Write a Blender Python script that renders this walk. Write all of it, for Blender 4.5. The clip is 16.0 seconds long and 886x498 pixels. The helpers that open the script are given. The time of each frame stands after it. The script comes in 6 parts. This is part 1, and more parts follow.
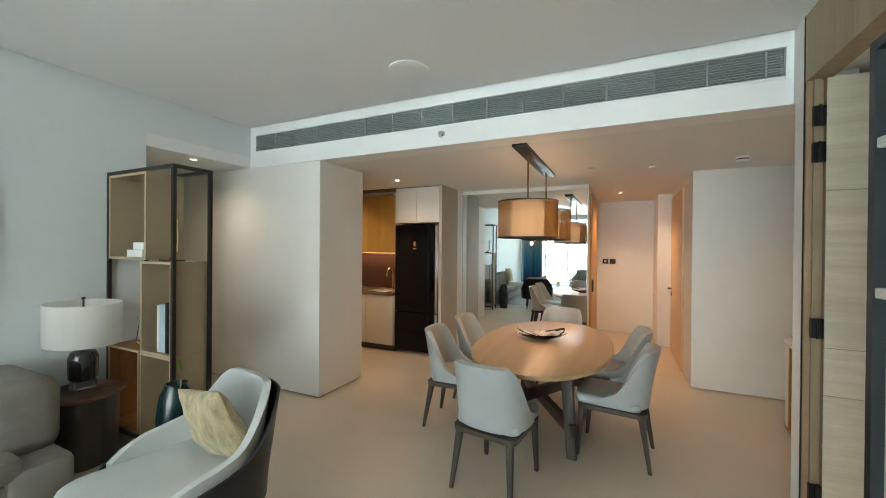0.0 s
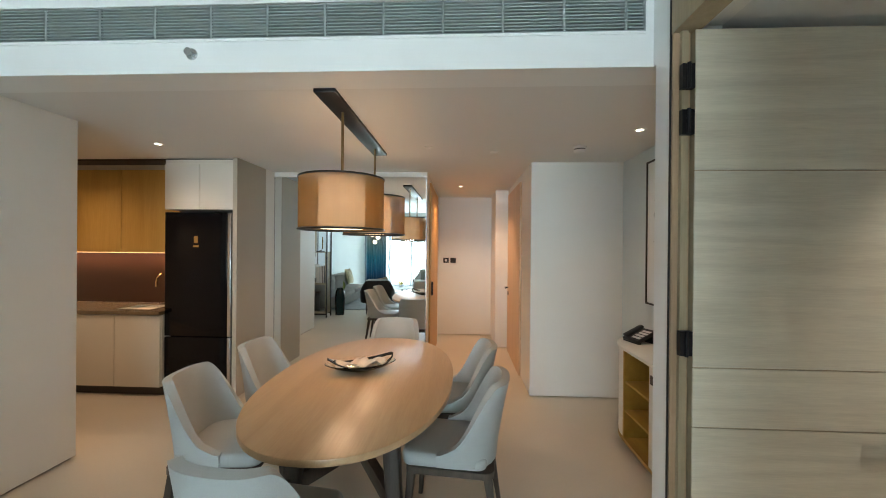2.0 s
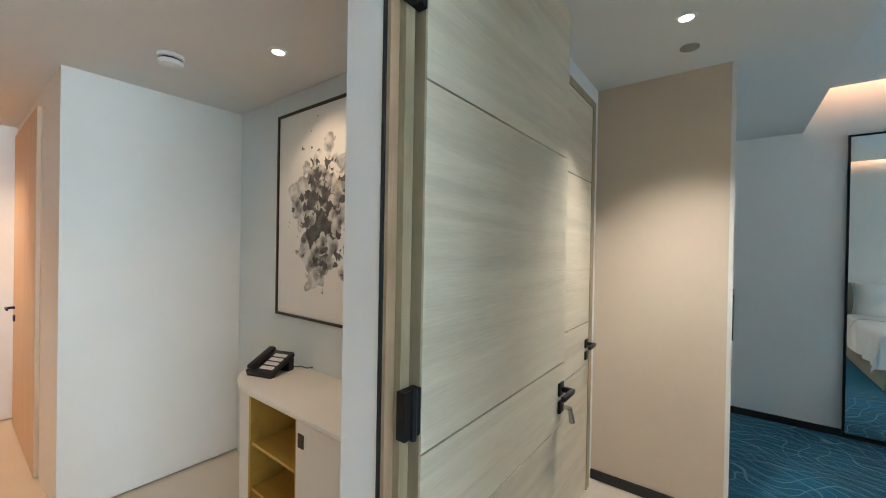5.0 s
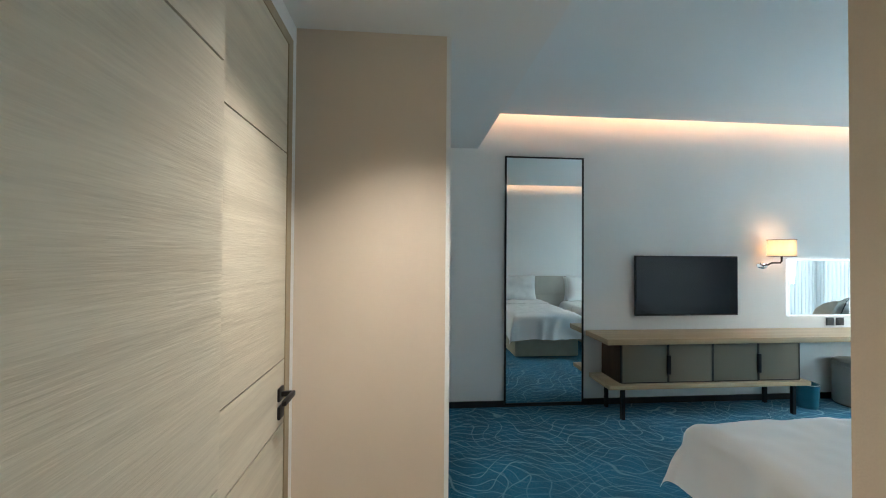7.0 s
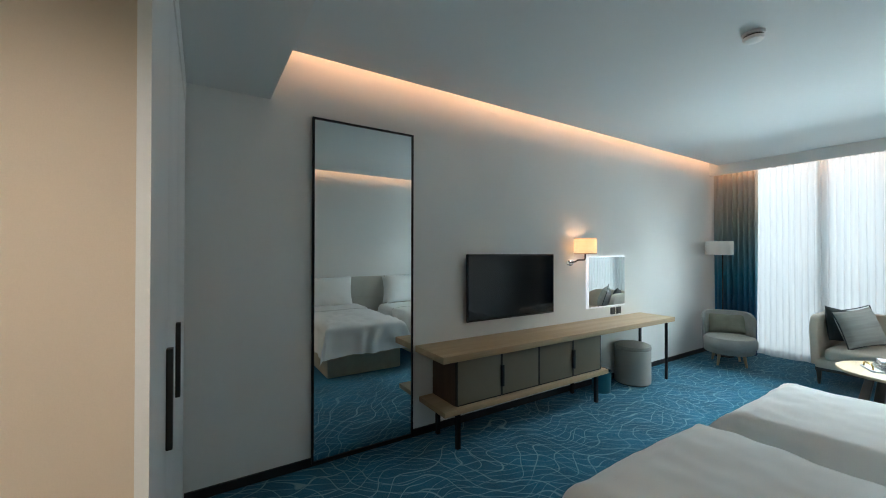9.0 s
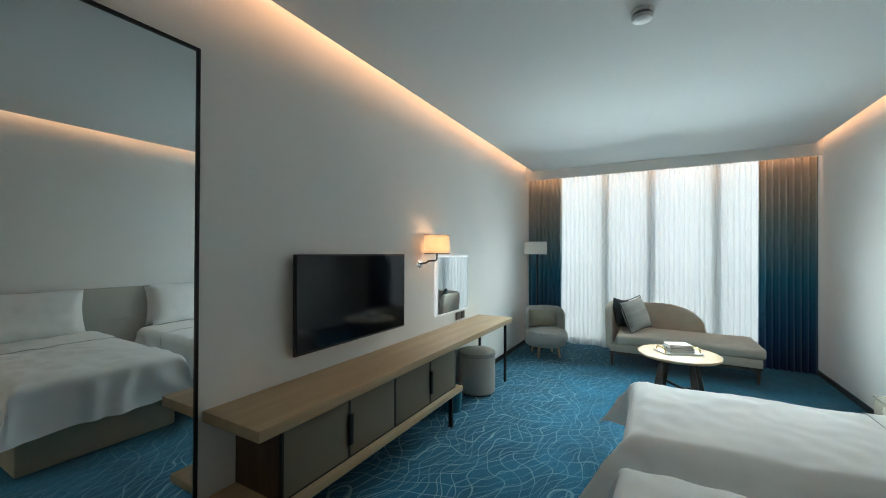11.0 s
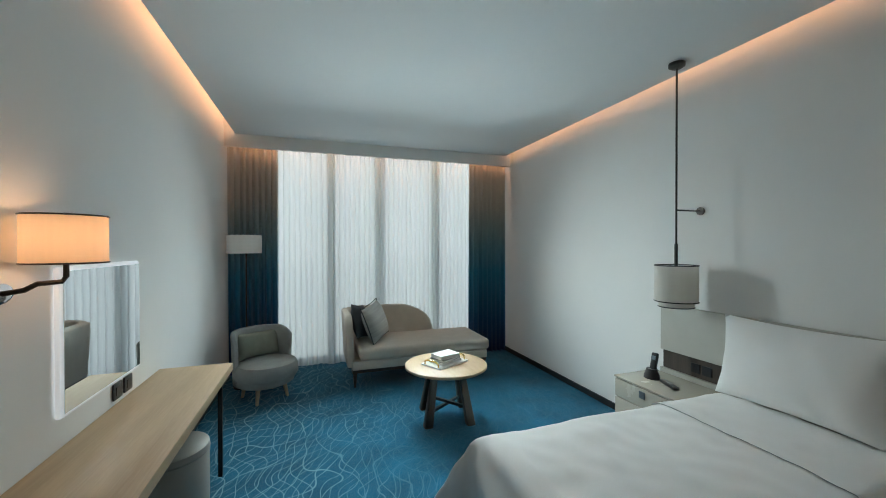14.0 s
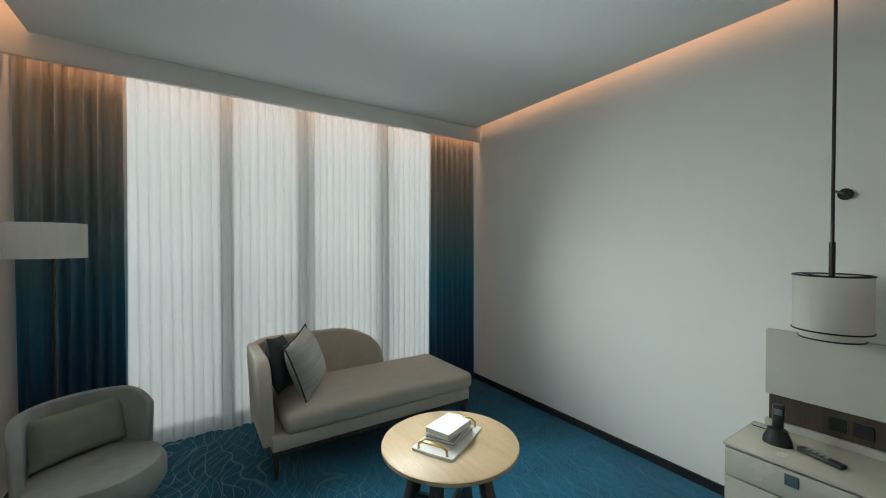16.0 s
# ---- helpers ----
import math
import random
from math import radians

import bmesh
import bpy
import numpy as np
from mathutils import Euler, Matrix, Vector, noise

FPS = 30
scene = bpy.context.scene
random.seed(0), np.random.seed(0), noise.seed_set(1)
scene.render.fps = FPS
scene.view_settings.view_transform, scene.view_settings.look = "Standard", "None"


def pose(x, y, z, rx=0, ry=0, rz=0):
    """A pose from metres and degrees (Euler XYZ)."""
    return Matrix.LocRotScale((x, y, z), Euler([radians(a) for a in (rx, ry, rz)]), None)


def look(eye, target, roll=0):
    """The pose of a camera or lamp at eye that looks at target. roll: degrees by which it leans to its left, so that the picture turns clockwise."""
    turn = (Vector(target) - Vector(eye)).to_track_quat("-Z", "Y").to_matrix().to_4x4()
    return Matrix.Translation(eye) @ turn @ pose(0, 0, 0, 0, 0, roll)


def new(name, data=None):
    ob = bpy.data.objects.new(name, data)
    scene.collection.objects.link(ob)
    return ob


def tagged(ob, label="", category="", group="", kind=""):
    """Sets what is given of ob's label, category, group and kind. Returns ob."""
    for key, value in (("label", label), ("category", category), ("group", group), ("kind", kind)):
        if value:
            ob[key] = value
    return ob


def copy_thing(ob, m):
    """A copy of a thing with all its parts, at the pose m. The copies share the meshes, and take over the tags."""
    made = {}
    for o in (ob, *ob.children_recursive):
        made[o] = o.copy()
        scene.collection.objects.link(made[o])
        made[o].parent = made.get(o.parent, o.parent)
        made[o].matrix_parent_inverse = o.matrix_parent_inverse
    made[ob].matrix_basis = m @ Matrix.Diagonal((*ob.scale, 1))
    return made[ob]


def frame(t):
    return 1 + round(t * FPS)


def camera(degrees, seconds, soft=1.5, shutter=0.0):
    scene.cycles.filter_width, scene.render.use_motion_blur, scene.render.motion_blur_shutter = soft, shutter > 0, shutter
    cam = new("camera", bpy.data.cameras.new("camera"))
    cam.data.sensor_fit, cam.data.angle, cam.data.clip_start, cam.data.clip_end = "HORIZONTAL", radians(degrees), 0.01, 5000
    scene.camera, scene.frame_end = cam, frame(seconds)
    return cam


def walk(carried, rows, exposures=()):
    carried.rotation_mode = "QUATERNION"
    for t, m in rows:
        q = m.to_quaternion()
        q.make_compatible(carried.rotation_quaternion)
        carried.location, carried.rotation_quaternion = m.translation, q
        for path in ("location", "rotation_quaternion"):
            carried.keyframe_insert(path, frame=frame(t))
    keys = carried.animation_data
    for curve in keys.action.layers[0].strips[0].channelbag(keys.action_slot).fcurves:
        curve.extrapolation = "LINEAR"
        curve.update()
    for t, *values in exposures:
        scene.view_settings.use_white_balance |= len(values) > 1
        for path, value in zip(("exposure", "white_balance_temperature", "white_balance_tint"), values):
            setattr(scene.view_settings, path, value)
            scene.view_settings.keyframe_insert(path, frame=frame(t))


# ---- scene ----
cam = camera(98.8, 16.0, 1.0)
PATH = [
    (0, (0.051, 0.358, 1.598), (-0.802, 2.167, 1.589), 0.5),
    (0.5, (0.034, 0.642, 1.587), (-0.65, 2.522, 1.579), 0.6),
    (1, (0.026, 0.921, 1.599), (-0.488, 2.854, 1.589), 0.5),
    (1.5, (0.004, 1.19, 1.586), (-0.319, 3.163, 1.578), 0.6),
    (2, (0.043, 1.437, 1.578), (-0.055, 3.434, 1.573), 0.5),
    (2.5, (0.087, 1.68, 1.569), (0.259, 3.672, 1.566), 0.6),
    (3, (0.127, 1.908, 1.568), (0.591, 3.854, 1.566), 0.6),
    (3.2, (0.151, 1.985, 1.569), (0.737, 3.897, 1.565), 0.6),
    (5.5, (0.528, 2.744, 1.54), (2.327, 3.616, 1.54), 1.0),
    (6, (0.714, 2.833, 1.54), (2.654, 3.322, 1.556), 0.8),
    (6.5, (0.956, 2.845, 1.538), (2.951, 2.979, 1.565), 0.6),
    (7, (1.21, 2.79, 1.536), (3.203, 2.62, 1.564), 0.4),
    (7.5, (1.451, 2.727, 1.561), (3.412, 2.333, 1.571), 0.3),
    (8, (1.685, 2.675, 1.562), (3.586, 2.054, 1.571), 0.3),
    (8.5, (1.923, 2.587, 1.547), (3.731, 1.731, 1.564), 0.1),
    (9, (2.154, 2.516, 1.56), (3.842, 1.443, 1.574), 0.1),
    (9.2, (2.25, 2.489, 1.551), (3.879, 1.329, 1.571), 0.1),
    (11.3, (3.14, 1.961, 1.56), (3.982, 0.147, 1.568), 0.1),
    (11.5, (3.202, 1.908, 1.563), (3.946, 0.052, 1.568), 0.0),
    (12, (3.428, 1.79, 1.582), (3.9, -0.154, 1.586), 0.0),
    (12.5, (3.67, 1.642, 1.59), (3.83, -0.352, 1.586), -0.0),
    (13, (3.816, 1.391, 1.577), (3.646, -0.602, 1.568), -0.1),
    (13.5, (3.929, 1.051, 1.601), (3.484, -0.899, 1.584), -0.1),
    (14, (3.996, 0.683, 1.599), (3.355, -1.212, 1.582), -0.1),
    (14.5, (4.035, 0.288, 1.586), (3.258, -1.555, 1.571), 0.0),
    (15, (4.095, -0.123, 1.601), (3.209, -1.916, 1.58), -0.0),
    (15.5, (4.081, -0.523, 1.586), (3.085, -2.258, 1.565), -0.0),
    (16, (4.041, -0.926, 1.603), (2.935, -2.592, 1.575), 0.0),
]
EXPOSURE = [(0.0, 0.42, 6600, 10), (1.5, 0.38, 6350, 9), (3.0, 0.6, 5800, 5), (5.5, 0.88, 5650, 6), (7.0, 0.75, 5700, 6), (9.0, 0.18, 6000, 7), (11.5, 0.05, 6250, 6), (13.5, -0.28, 6200, 7), (15.0, -0.52, 6500, 10), (16.0, -0.58, 6700, 10)]
walk(cam, [(t, look(eye, target, roll)) for t, eye, target, roll in PATH], EXPOSURE)

# ---- world and large lights ----
world = bpy.data.worlds.new("sky")
scene.world = world
world.use_nodes = True
wn = world.node_tree
sky = wn.nodes.new("ShaderNodeTexSky")
sky.sky_type = "NISHITA"
sky.sun_disc = False
sky.sun_elevation, sky.sun_rotation = radians(50), radians(200)
wn.nodes["Background"].inputs["Strength"].default_value = 0.08
wn.links.new(sky.outputs["Color"], wn.nodes["Background"].inputs["Color"])

SKY_GLOW = 1.7          # hazy daylight outside the windows
COVE_W = 1.7            # warm strip in each ceiling cove, watts per metre
SPOT_W = 7.0           # recessed downlights
WARM = (1.0, 0.59, 0.33)
COVE = (1.0, 0.50, 0.26)
WARM_SOFT = (1.0, 0.66, 0.40)


def area_lamp(name, m, w, h, watts, colour):
    d = bpy.data.lights.new(name, "AREA")
    d.shape, d.size, d.size_y, d.energy, d.color = "RECTANGLE", w, h, watts, colour
    ob = new(name, d)
    ob.matrix_world = m
    return ob


DAY = (0.84, 0.97, 0.97)


def window_light(x0, x1, up, down=0.0, side=0.0):
    """Added fill beams standing in for window daylight: up, down, along both side walls."""
    x = (x0 + x1) / 2
    beams = [(x, -4.42, z, (0, 0.85, 0.52), x1 - x0, 0.25, up / 2, 54) for z in (1.0, 1.3)]
    beams.append((x, -4.42, 1.3, (0, 0.40, 0.92), x1 - x0, 0.25, up * 0.17, 84))
    if down:
        beams.append((x, -4.42, 2.62, (0, 0.72, -0.70), x1 - x0, 0.2, down, 56))
    if side:
        beams.append((x1 - 0.3, -4.22, 1.8, (-0.79, 0.62, -0.22), 0.48, 1.6, side, 56))
        beams.append((x0 + 0.2, -4.36, 1.8, (0.848, 0.53, -0.22), 0.25, 1.6, side * 0.45, 50))
    for px, py, pz, d, w, h, watts, spread in beams:
        c = (px, py, pz)
        a = area_lamp("window_fill_beam", look(c, (c[0] + d[0], c[1] + d[1], c[2] + d[2])), w, h, watts, DAY)
        a.data.spread = radians(spread)


def spot_lamp(name, x, y, z, watts, colour, size=110):
    d = bpy.data.lights.new(name, "SPOT")
    d.energy, d.color, d.spot_size, d.spot_blend, d.shadow_soft_size = watts, colour, radians(size), 0.9, 0.03
    ob = new(name, d)
    ob.location = (x, y, z)
    return ob


def point_lamp(name, x, y, z, watts, colour, r=0.04):
    d = bpy.data.lights.new(name, "POINT")
    d.energy, d.color, d.shadow_soft_size = watts, colour, r
    ob = new(name, d)
    ob.location = (x, y, z)
    return ob


# ---- materials ----
def mat(name, colour, rough=0.5, vary=0.08, scale=6.0, bump=0.1, bump_scale=120.0, stretch=(1, 1, 1), metal=0.0, coat=0.0, sheen=0.0, spec=0.5):
    """A surface with broad and fine variation in colour, gloss and relief."""
    m = bpy.data.materials.new(name)
    m.use_nodes = True
    t = m.node_tree
    b = t.nodes["Principled BSDF"]
    co = t.nodes.new("ShaderNodeTexCoord")
    mp = t.nodes.new("ShaderNodeMapping")
    mp.inputs["Scale"].default_value = stretch
    t.links.new(co.outputs["Object"], mp.inputs["Vector"])
    n1 = t.nodes.new("ShaderNodeTexNoise")
    n1.inputs["Scale"].default_value, n1.inputs["Detail"].default_value = scale, 5
    t.links.new(mp.outputs["Vector"], n1.inputs["Vector"])
    n2 = t.nodes.new("ShaderNodeTexNoise")
    n2.inputs["Scale"].default_value, n2.inputs["Detail"].default_value = bump_scale, 3
    t.links.new(mp.outputs["Vector"], n2.inputs["Vector"])
    add = t.nodes.new("ShaderNodeMath")
    add.operation = "MULTIPLY_ADD"
    add.inputs[1].default_value = 0.35
    t.links.new(n2.outputs["Fac"], add.inputs[0])
    t.links.new(n1.outputs["Fac"], add.inputs[2])
    ramp = t.nodes.new("ShaderNodeValToRGB")
    ramp.color_ramp.elements[0].position, ramp.color_ramp.elements[1].position = 0.42, 0.95
    lo, hi = [c * (1 - vary) for c in colour], [min(1, c * (1 + vary)) for c in colour]
    ramp.color_ramp.elements[0].color, ramp.color_ramp.elements[1].color = (*lo, 1), (*hi, 1)
    t.links.new(add.outputs[0], ramp.inputs["Fac"])
    t.links.new(ramp.outputs["Color"], b.inputs["Base Color"])
    rr = t.nodes.new("ShaderNodeMapRange")
    rr.inputs["To Min"].default_value, rr.inputs["To Max"].default_value = max(0.02, rough - 0.06), min(1, rough + 0.06)
    t.links.new(n1.outputs["Fac"], rr.inputs["Value"])
    t.links.new(rr.outputs["Result"], b.inputs["Roughness"])
    if bump:
        bp = t.nodes.new("ShaderNodeBump")
        bp.inputs["Strength"].default_value, bp.inputs["Distance"].default_value = bump, 0.004
        t.links.new(n2.outputs["Fac"], bp.inputs["Height"])
        t.links.new(bp.outputs["Normal"], b.inputs["Normal"])
    b.inputs["Metallic"].default_value = metal
    b.inputs["Coat Weight"].default_value = coat
    b.inputs["Sheen Weight"].default_value = sheen
    b.inputs["Specular IOR Level"].default_value = spec
    return m


def wood(name, colour, dark, axis="x", rough=0.45, scale=9.0, relief=0.25):
    """Wood veneer with the grain along one axis."""
    m = bpy.data.materials.new(name)
    m.use_nodes = True
    t = m.node_tree
    b = t.nodes["Principled BSDF"]
    co = t.nodes.new("ShaderNodeTexCoord")
    mp = t.nodes.new("ShaderNodeMapping")
    mp.inputs["Scale"].default_value = [(0.06 if a == axis else 1.0) for a in "xyz"]
    t.links.new(co.outputs["Object"], mp.inputs["Vector"])
    n1 = t.nodes.new("ShaderNodeTexNoise")
    n1.inputs["Scale"].default_value, n1.inputs["Detail"].default_value, n1.inputs["Distortion"].default_value = scale, 4, 0.8
    n2 = t.nodes.new("ShaderNodeTexNoise")
    n2.inputs["Scale"].default_value, n2.inputs["Detail"].default_value = scale * 14, 4
    for n in (n1, n2):
        t.links.new(mp.outputs["Vector"], n.inputs["Vector"])
    mx = t.nodes.new("ShaderNodeMath")
    mx.operation = "MULTIPLY_ADD"
    mx.inputs[1].default_value = 0.5
    t.links.new(n2.outputs["Fac"], mx.inputs[0])
    t.links.new(n1.outputs["Fac"], mx.inputs[2])
    ramp = t.nodes.new("ShaderNodeValToRGB")
    ramp.color_ramp.elements[0].position, ramp.color_ramp.elements[1].position = 0.5, 0.95
    ramp.color_ramp.elements[0].color, ramp.color_ramp.elements[1].color = (*dark, 1), (*colour, 1)
    t.links.new(mx.outputs[0], ramp.inputs["Fac"])
    t.links.new(ramp.outputs["Color"], b.inputs["Base Color"])
    b.inputs["Roughness"].default_value = rough
    bp = t.nodes.new("ShaderNodeBump")
    bp.inputs["Strength"].default_value, bp.inputs["Distance"].default_value = relief, 0.003
    t.links.new(mx.outputs[0], bp.inputs["Height"])
    t.links.new(bp.outputs["Normal"], b.inputs["Normal"])
    return m


def plain(name, colour, rough=0.3, metal=0.0, emit=0.0, emit_colour=None, coat=0.0):
    m = bpy.data.materials.new(name)
    m.use_nodes = True
    b = m.node_tree.nodes["Principled BSDF"]
    b.inputs["Base Color"].default_value = (*colour, 1)
    b.inputs["Roughness"].default_value, b.inputs["Metallic"].default_value = rough, metal
    b.inputs["Coat Weight"].default_value = coat
    if emit:
        b.inputs["Emission Color"].default_value = (*(emit_colour or colour), 1)
        b.inputs["Emission Strength"].default_value = emit
    return m


def glass(name, colour=(1, 1, 1), rough=0.0):
    m = bpy.data.materials.new(name)
    m.use_nodes = True
    b = m.node_tree.nodes["Principled BSDF"]
    b.inputs["Base Color"].default_value = (*colour, 1)
    b.inputs["Roughness"].default_value = rough
    b.inputs["Transmission Weight"].default_value = 1.0
    b.inputs["IOR"].default_value = 1.45
    return m


def sheer(name, colour, clear, through_, vary=0.06):
    """Thin cloth: partly open weave, partly lit from behind."""
    m = bpy.data.materials.new(name)
    m.use_nodes = True
    t = m.node_tree
    t.nodes.remove(t.nodes["Principled BSDF"])
    out = t.nodes["Material Output"]
    d = t.nodes.new("ShaderNodeBsdfDiffuse")
    tl = t.nodes.new("ShaderNodeBsdfTranslucent")
    tp = t.nodes.new("ShaderNodeBsdfTransparent")
    d.inputs["Color"].default_value = tl.inputs["Color"].default_value = (*colour, 1)
    a, c = t.nodes.new("ShaderNodeMixShader"), t.nodes.new("ShaderNodeMixShader")
    a.inputs[0].default_value = through_
    t.links.new(d.outputs[0], a.inputs[1])
    t.links.new(tl.outputs[0], a.inputs[2])
    co = t.nodes.new("ShaderNodeTexCoord")
    mp = t.nodes.new("ShaderNodeMapping")
    mp.inputs["Scale"].default_value = (30, 30, 0.6)
    n = t.nodes.new("ShaderNodeTexNoise")
    n.inputs["Scale"].default_value = 2.0
    rr = t.nodes.new("ShaderNodeMapRange")
    rr.inputs["To Min"].default_value, rr.inputs["To Max"].default_value = max(0, clear - vary), clear + vary
    t.links.new(co.outputs["Object"], mp.inputs["Vector"])
    t.links.new(mp.outputs["Vector"], n.inputs["Vector"])
    t.links.new(n.outputs["Fac"], rr.inputs["Value"])
    t.links.new(rr.outputs["Result"], c.inputs[0])
    t.links.new(a.outputs[0], c.inputs[1])
    t.links.new(tp.outputs[0], c.inputs[2])
    t.links.new(c.outputs[0], out.inputs["Surface"])
    return m


def ombre(name, stops):
    """Curtain cloth dyed in bands that run from the hem to the top (heights in metres over 2.75 m)."""
    m = mat(name, (0.5, 0.5, 0.5), 0.85, 0.05, 30, 0.25, 400, sheen=0.2)
    t = m.node_tree
    b = t.nodes["Principled BSDF"]
    co = t.nodes.new("ShaderNodeTexCoord")
    sep = t.nodes.new("ShaderNodeSeparateXYZ")
    t.links.new(co.outputs["Object"], sep.inputs[0])
    rr = t.nodes.new("ShaderNodeMapRange")
    rr.inputs["From Max"].default_value = 2.75
    t.links.new(sep.outputs["Z"], rr.inputs["Value"])
    ramp = t.nodes.new("ShaderNodeValToRGB")
    for i, (p, c) in enumerate(stops):
        e = ramp.color_ramp.elements[i] if i < 2 else ramp.color_ramp.elements.new(p)
        e.position, e.color = p, (*c, 1)
    t.links.new(rr.outputs["Result"], ramp.inputs["Fac"])
    t.links.new(ramp.outputs["Color"], b.inputs["Base Color"])
    return m


def carpet_mat(name):
    """Blue cut pile with thin pale strands that drift in bundles."""
    m = mat(name, (0.005, 0.105, 0.185), 0.95, 0.3, 3.0, 0.9, 260, sheen=0.15, spec=0.1)
    t = m.node_tree
    b = t.nodes["Principled BSDF"]
    base = b.inputs["Base Color"].links[0].from_socket
    co = t.nodes.new("ShaderNodeTexCoord")
    total = None
    for seed, turn, sc, dist, edge in ((0.0, 0.5, 4.2, 14.0, 0.981), (7.3, -0.2, 3.0, 17.0, 0.985), (3.1, 0.9, 2.3, 20.0, 0.988)):
        mp = t.nodes.new("ShaderNodeMapping")
        mp.inputs["Location"].default_value = (seed, seed * 0.6, 0)
        mp.inputs["Rotation"].default_value = (0, 0, turn)
        w = t.nodes.new("ShaderNodeTexWave")
        w.inputs["Scale"].default_value, w.inputs["Distortion"].default_value = sc, dist
        w.inputs["Detail"].default_value, w.inputs["Detail Scale"].default_value = 0.6, 0.75
        t.links.new(co.outputs["Object"], mp.inputs["Vector"])
        t.links.new(mp.outputs["Vector"], w.inputs["Vector"])
        line = t.nodes.new("ShaderNodeMapRange")
        line.inputs["From Min"].default_value, line.inputs["From Max"].default_value = edge, 0.997
        t.links.new(w.outputs["Fac"], line.inputs["Value"])
        if total is None:
            total = line.outputs["Result"]
        else:
            mx = t.nodes.new("ShaderNodeMath")
            mx.operation = "MAXIMUM"
            t.links.new(total, mx.inputs[0])
            t.links.new(line.outputs["Result"], mx.inputs[1])
            total = mx.outputs[0]
    # strands thin out towards the seating corner
    sep = t.nodes.new("ShaderNodeSeparateXYZ")
    t.links.new(co.outputs["Object"], sep.inputs[0])
    wob = t.nodes.new("ShaderNodeTexNoise")
    wob.inputs["Scale"].default_value = 1.2
    t.links.new(co.outputs["Object"], wob.inputs["Vector"])
    ad = t.nodes.new("ShaderNodeMath")
    ad.operation = "MULTIPLY_ADD"
    ad.inputs[1].default_value = 1.6
    t.links.new(wob.outputs["Fac"], ad.inputs[0])
    t.links.new(sep.outputs["X"], ad.inputs[2])
    fade = t.nodes.new("ShaderNodeMapRange")
    fade.inputs["From Min"].default_value, fade.inputs["From Max"].default_value = 3.9, 4.9
    fade.inputs["To Min"].default_value, fade.inputs["To Max"].default_value = 0.10, 0.70
    t.links.new(ad.outputs[0], fade.inputs["Value"])
    ml = t.nodes.new("ShaderNodeMath")
    ml.operation = "MULTIPLY"
    t.links.new(total, ml.inputs[0])
    t.links.new(fade.outputs["Result"], ml.inputs[1])
    mix = t.nodes.new("ShaderNodeMix")
    mix.data_type = "RGBA"
    mix.inputs["B"].default_value = (0.26, 0.42, 0.47, 1)
    for s in mix.inputs:
        if s.name == "A" and s.type == "RGBA":
            t.links.new(base, s)
        if s.name == "B" and s.type == "RGBA":
            s.default_value = (0.26, 0.42, 0.47, 1)
    t.links.new(ml.outputs[0], mix.inputs["Factor"])
    for s in mix.outputs:
        if s.type == "RGBA":
            t.links.new(s, b.inputs["Base Color"])
    return m


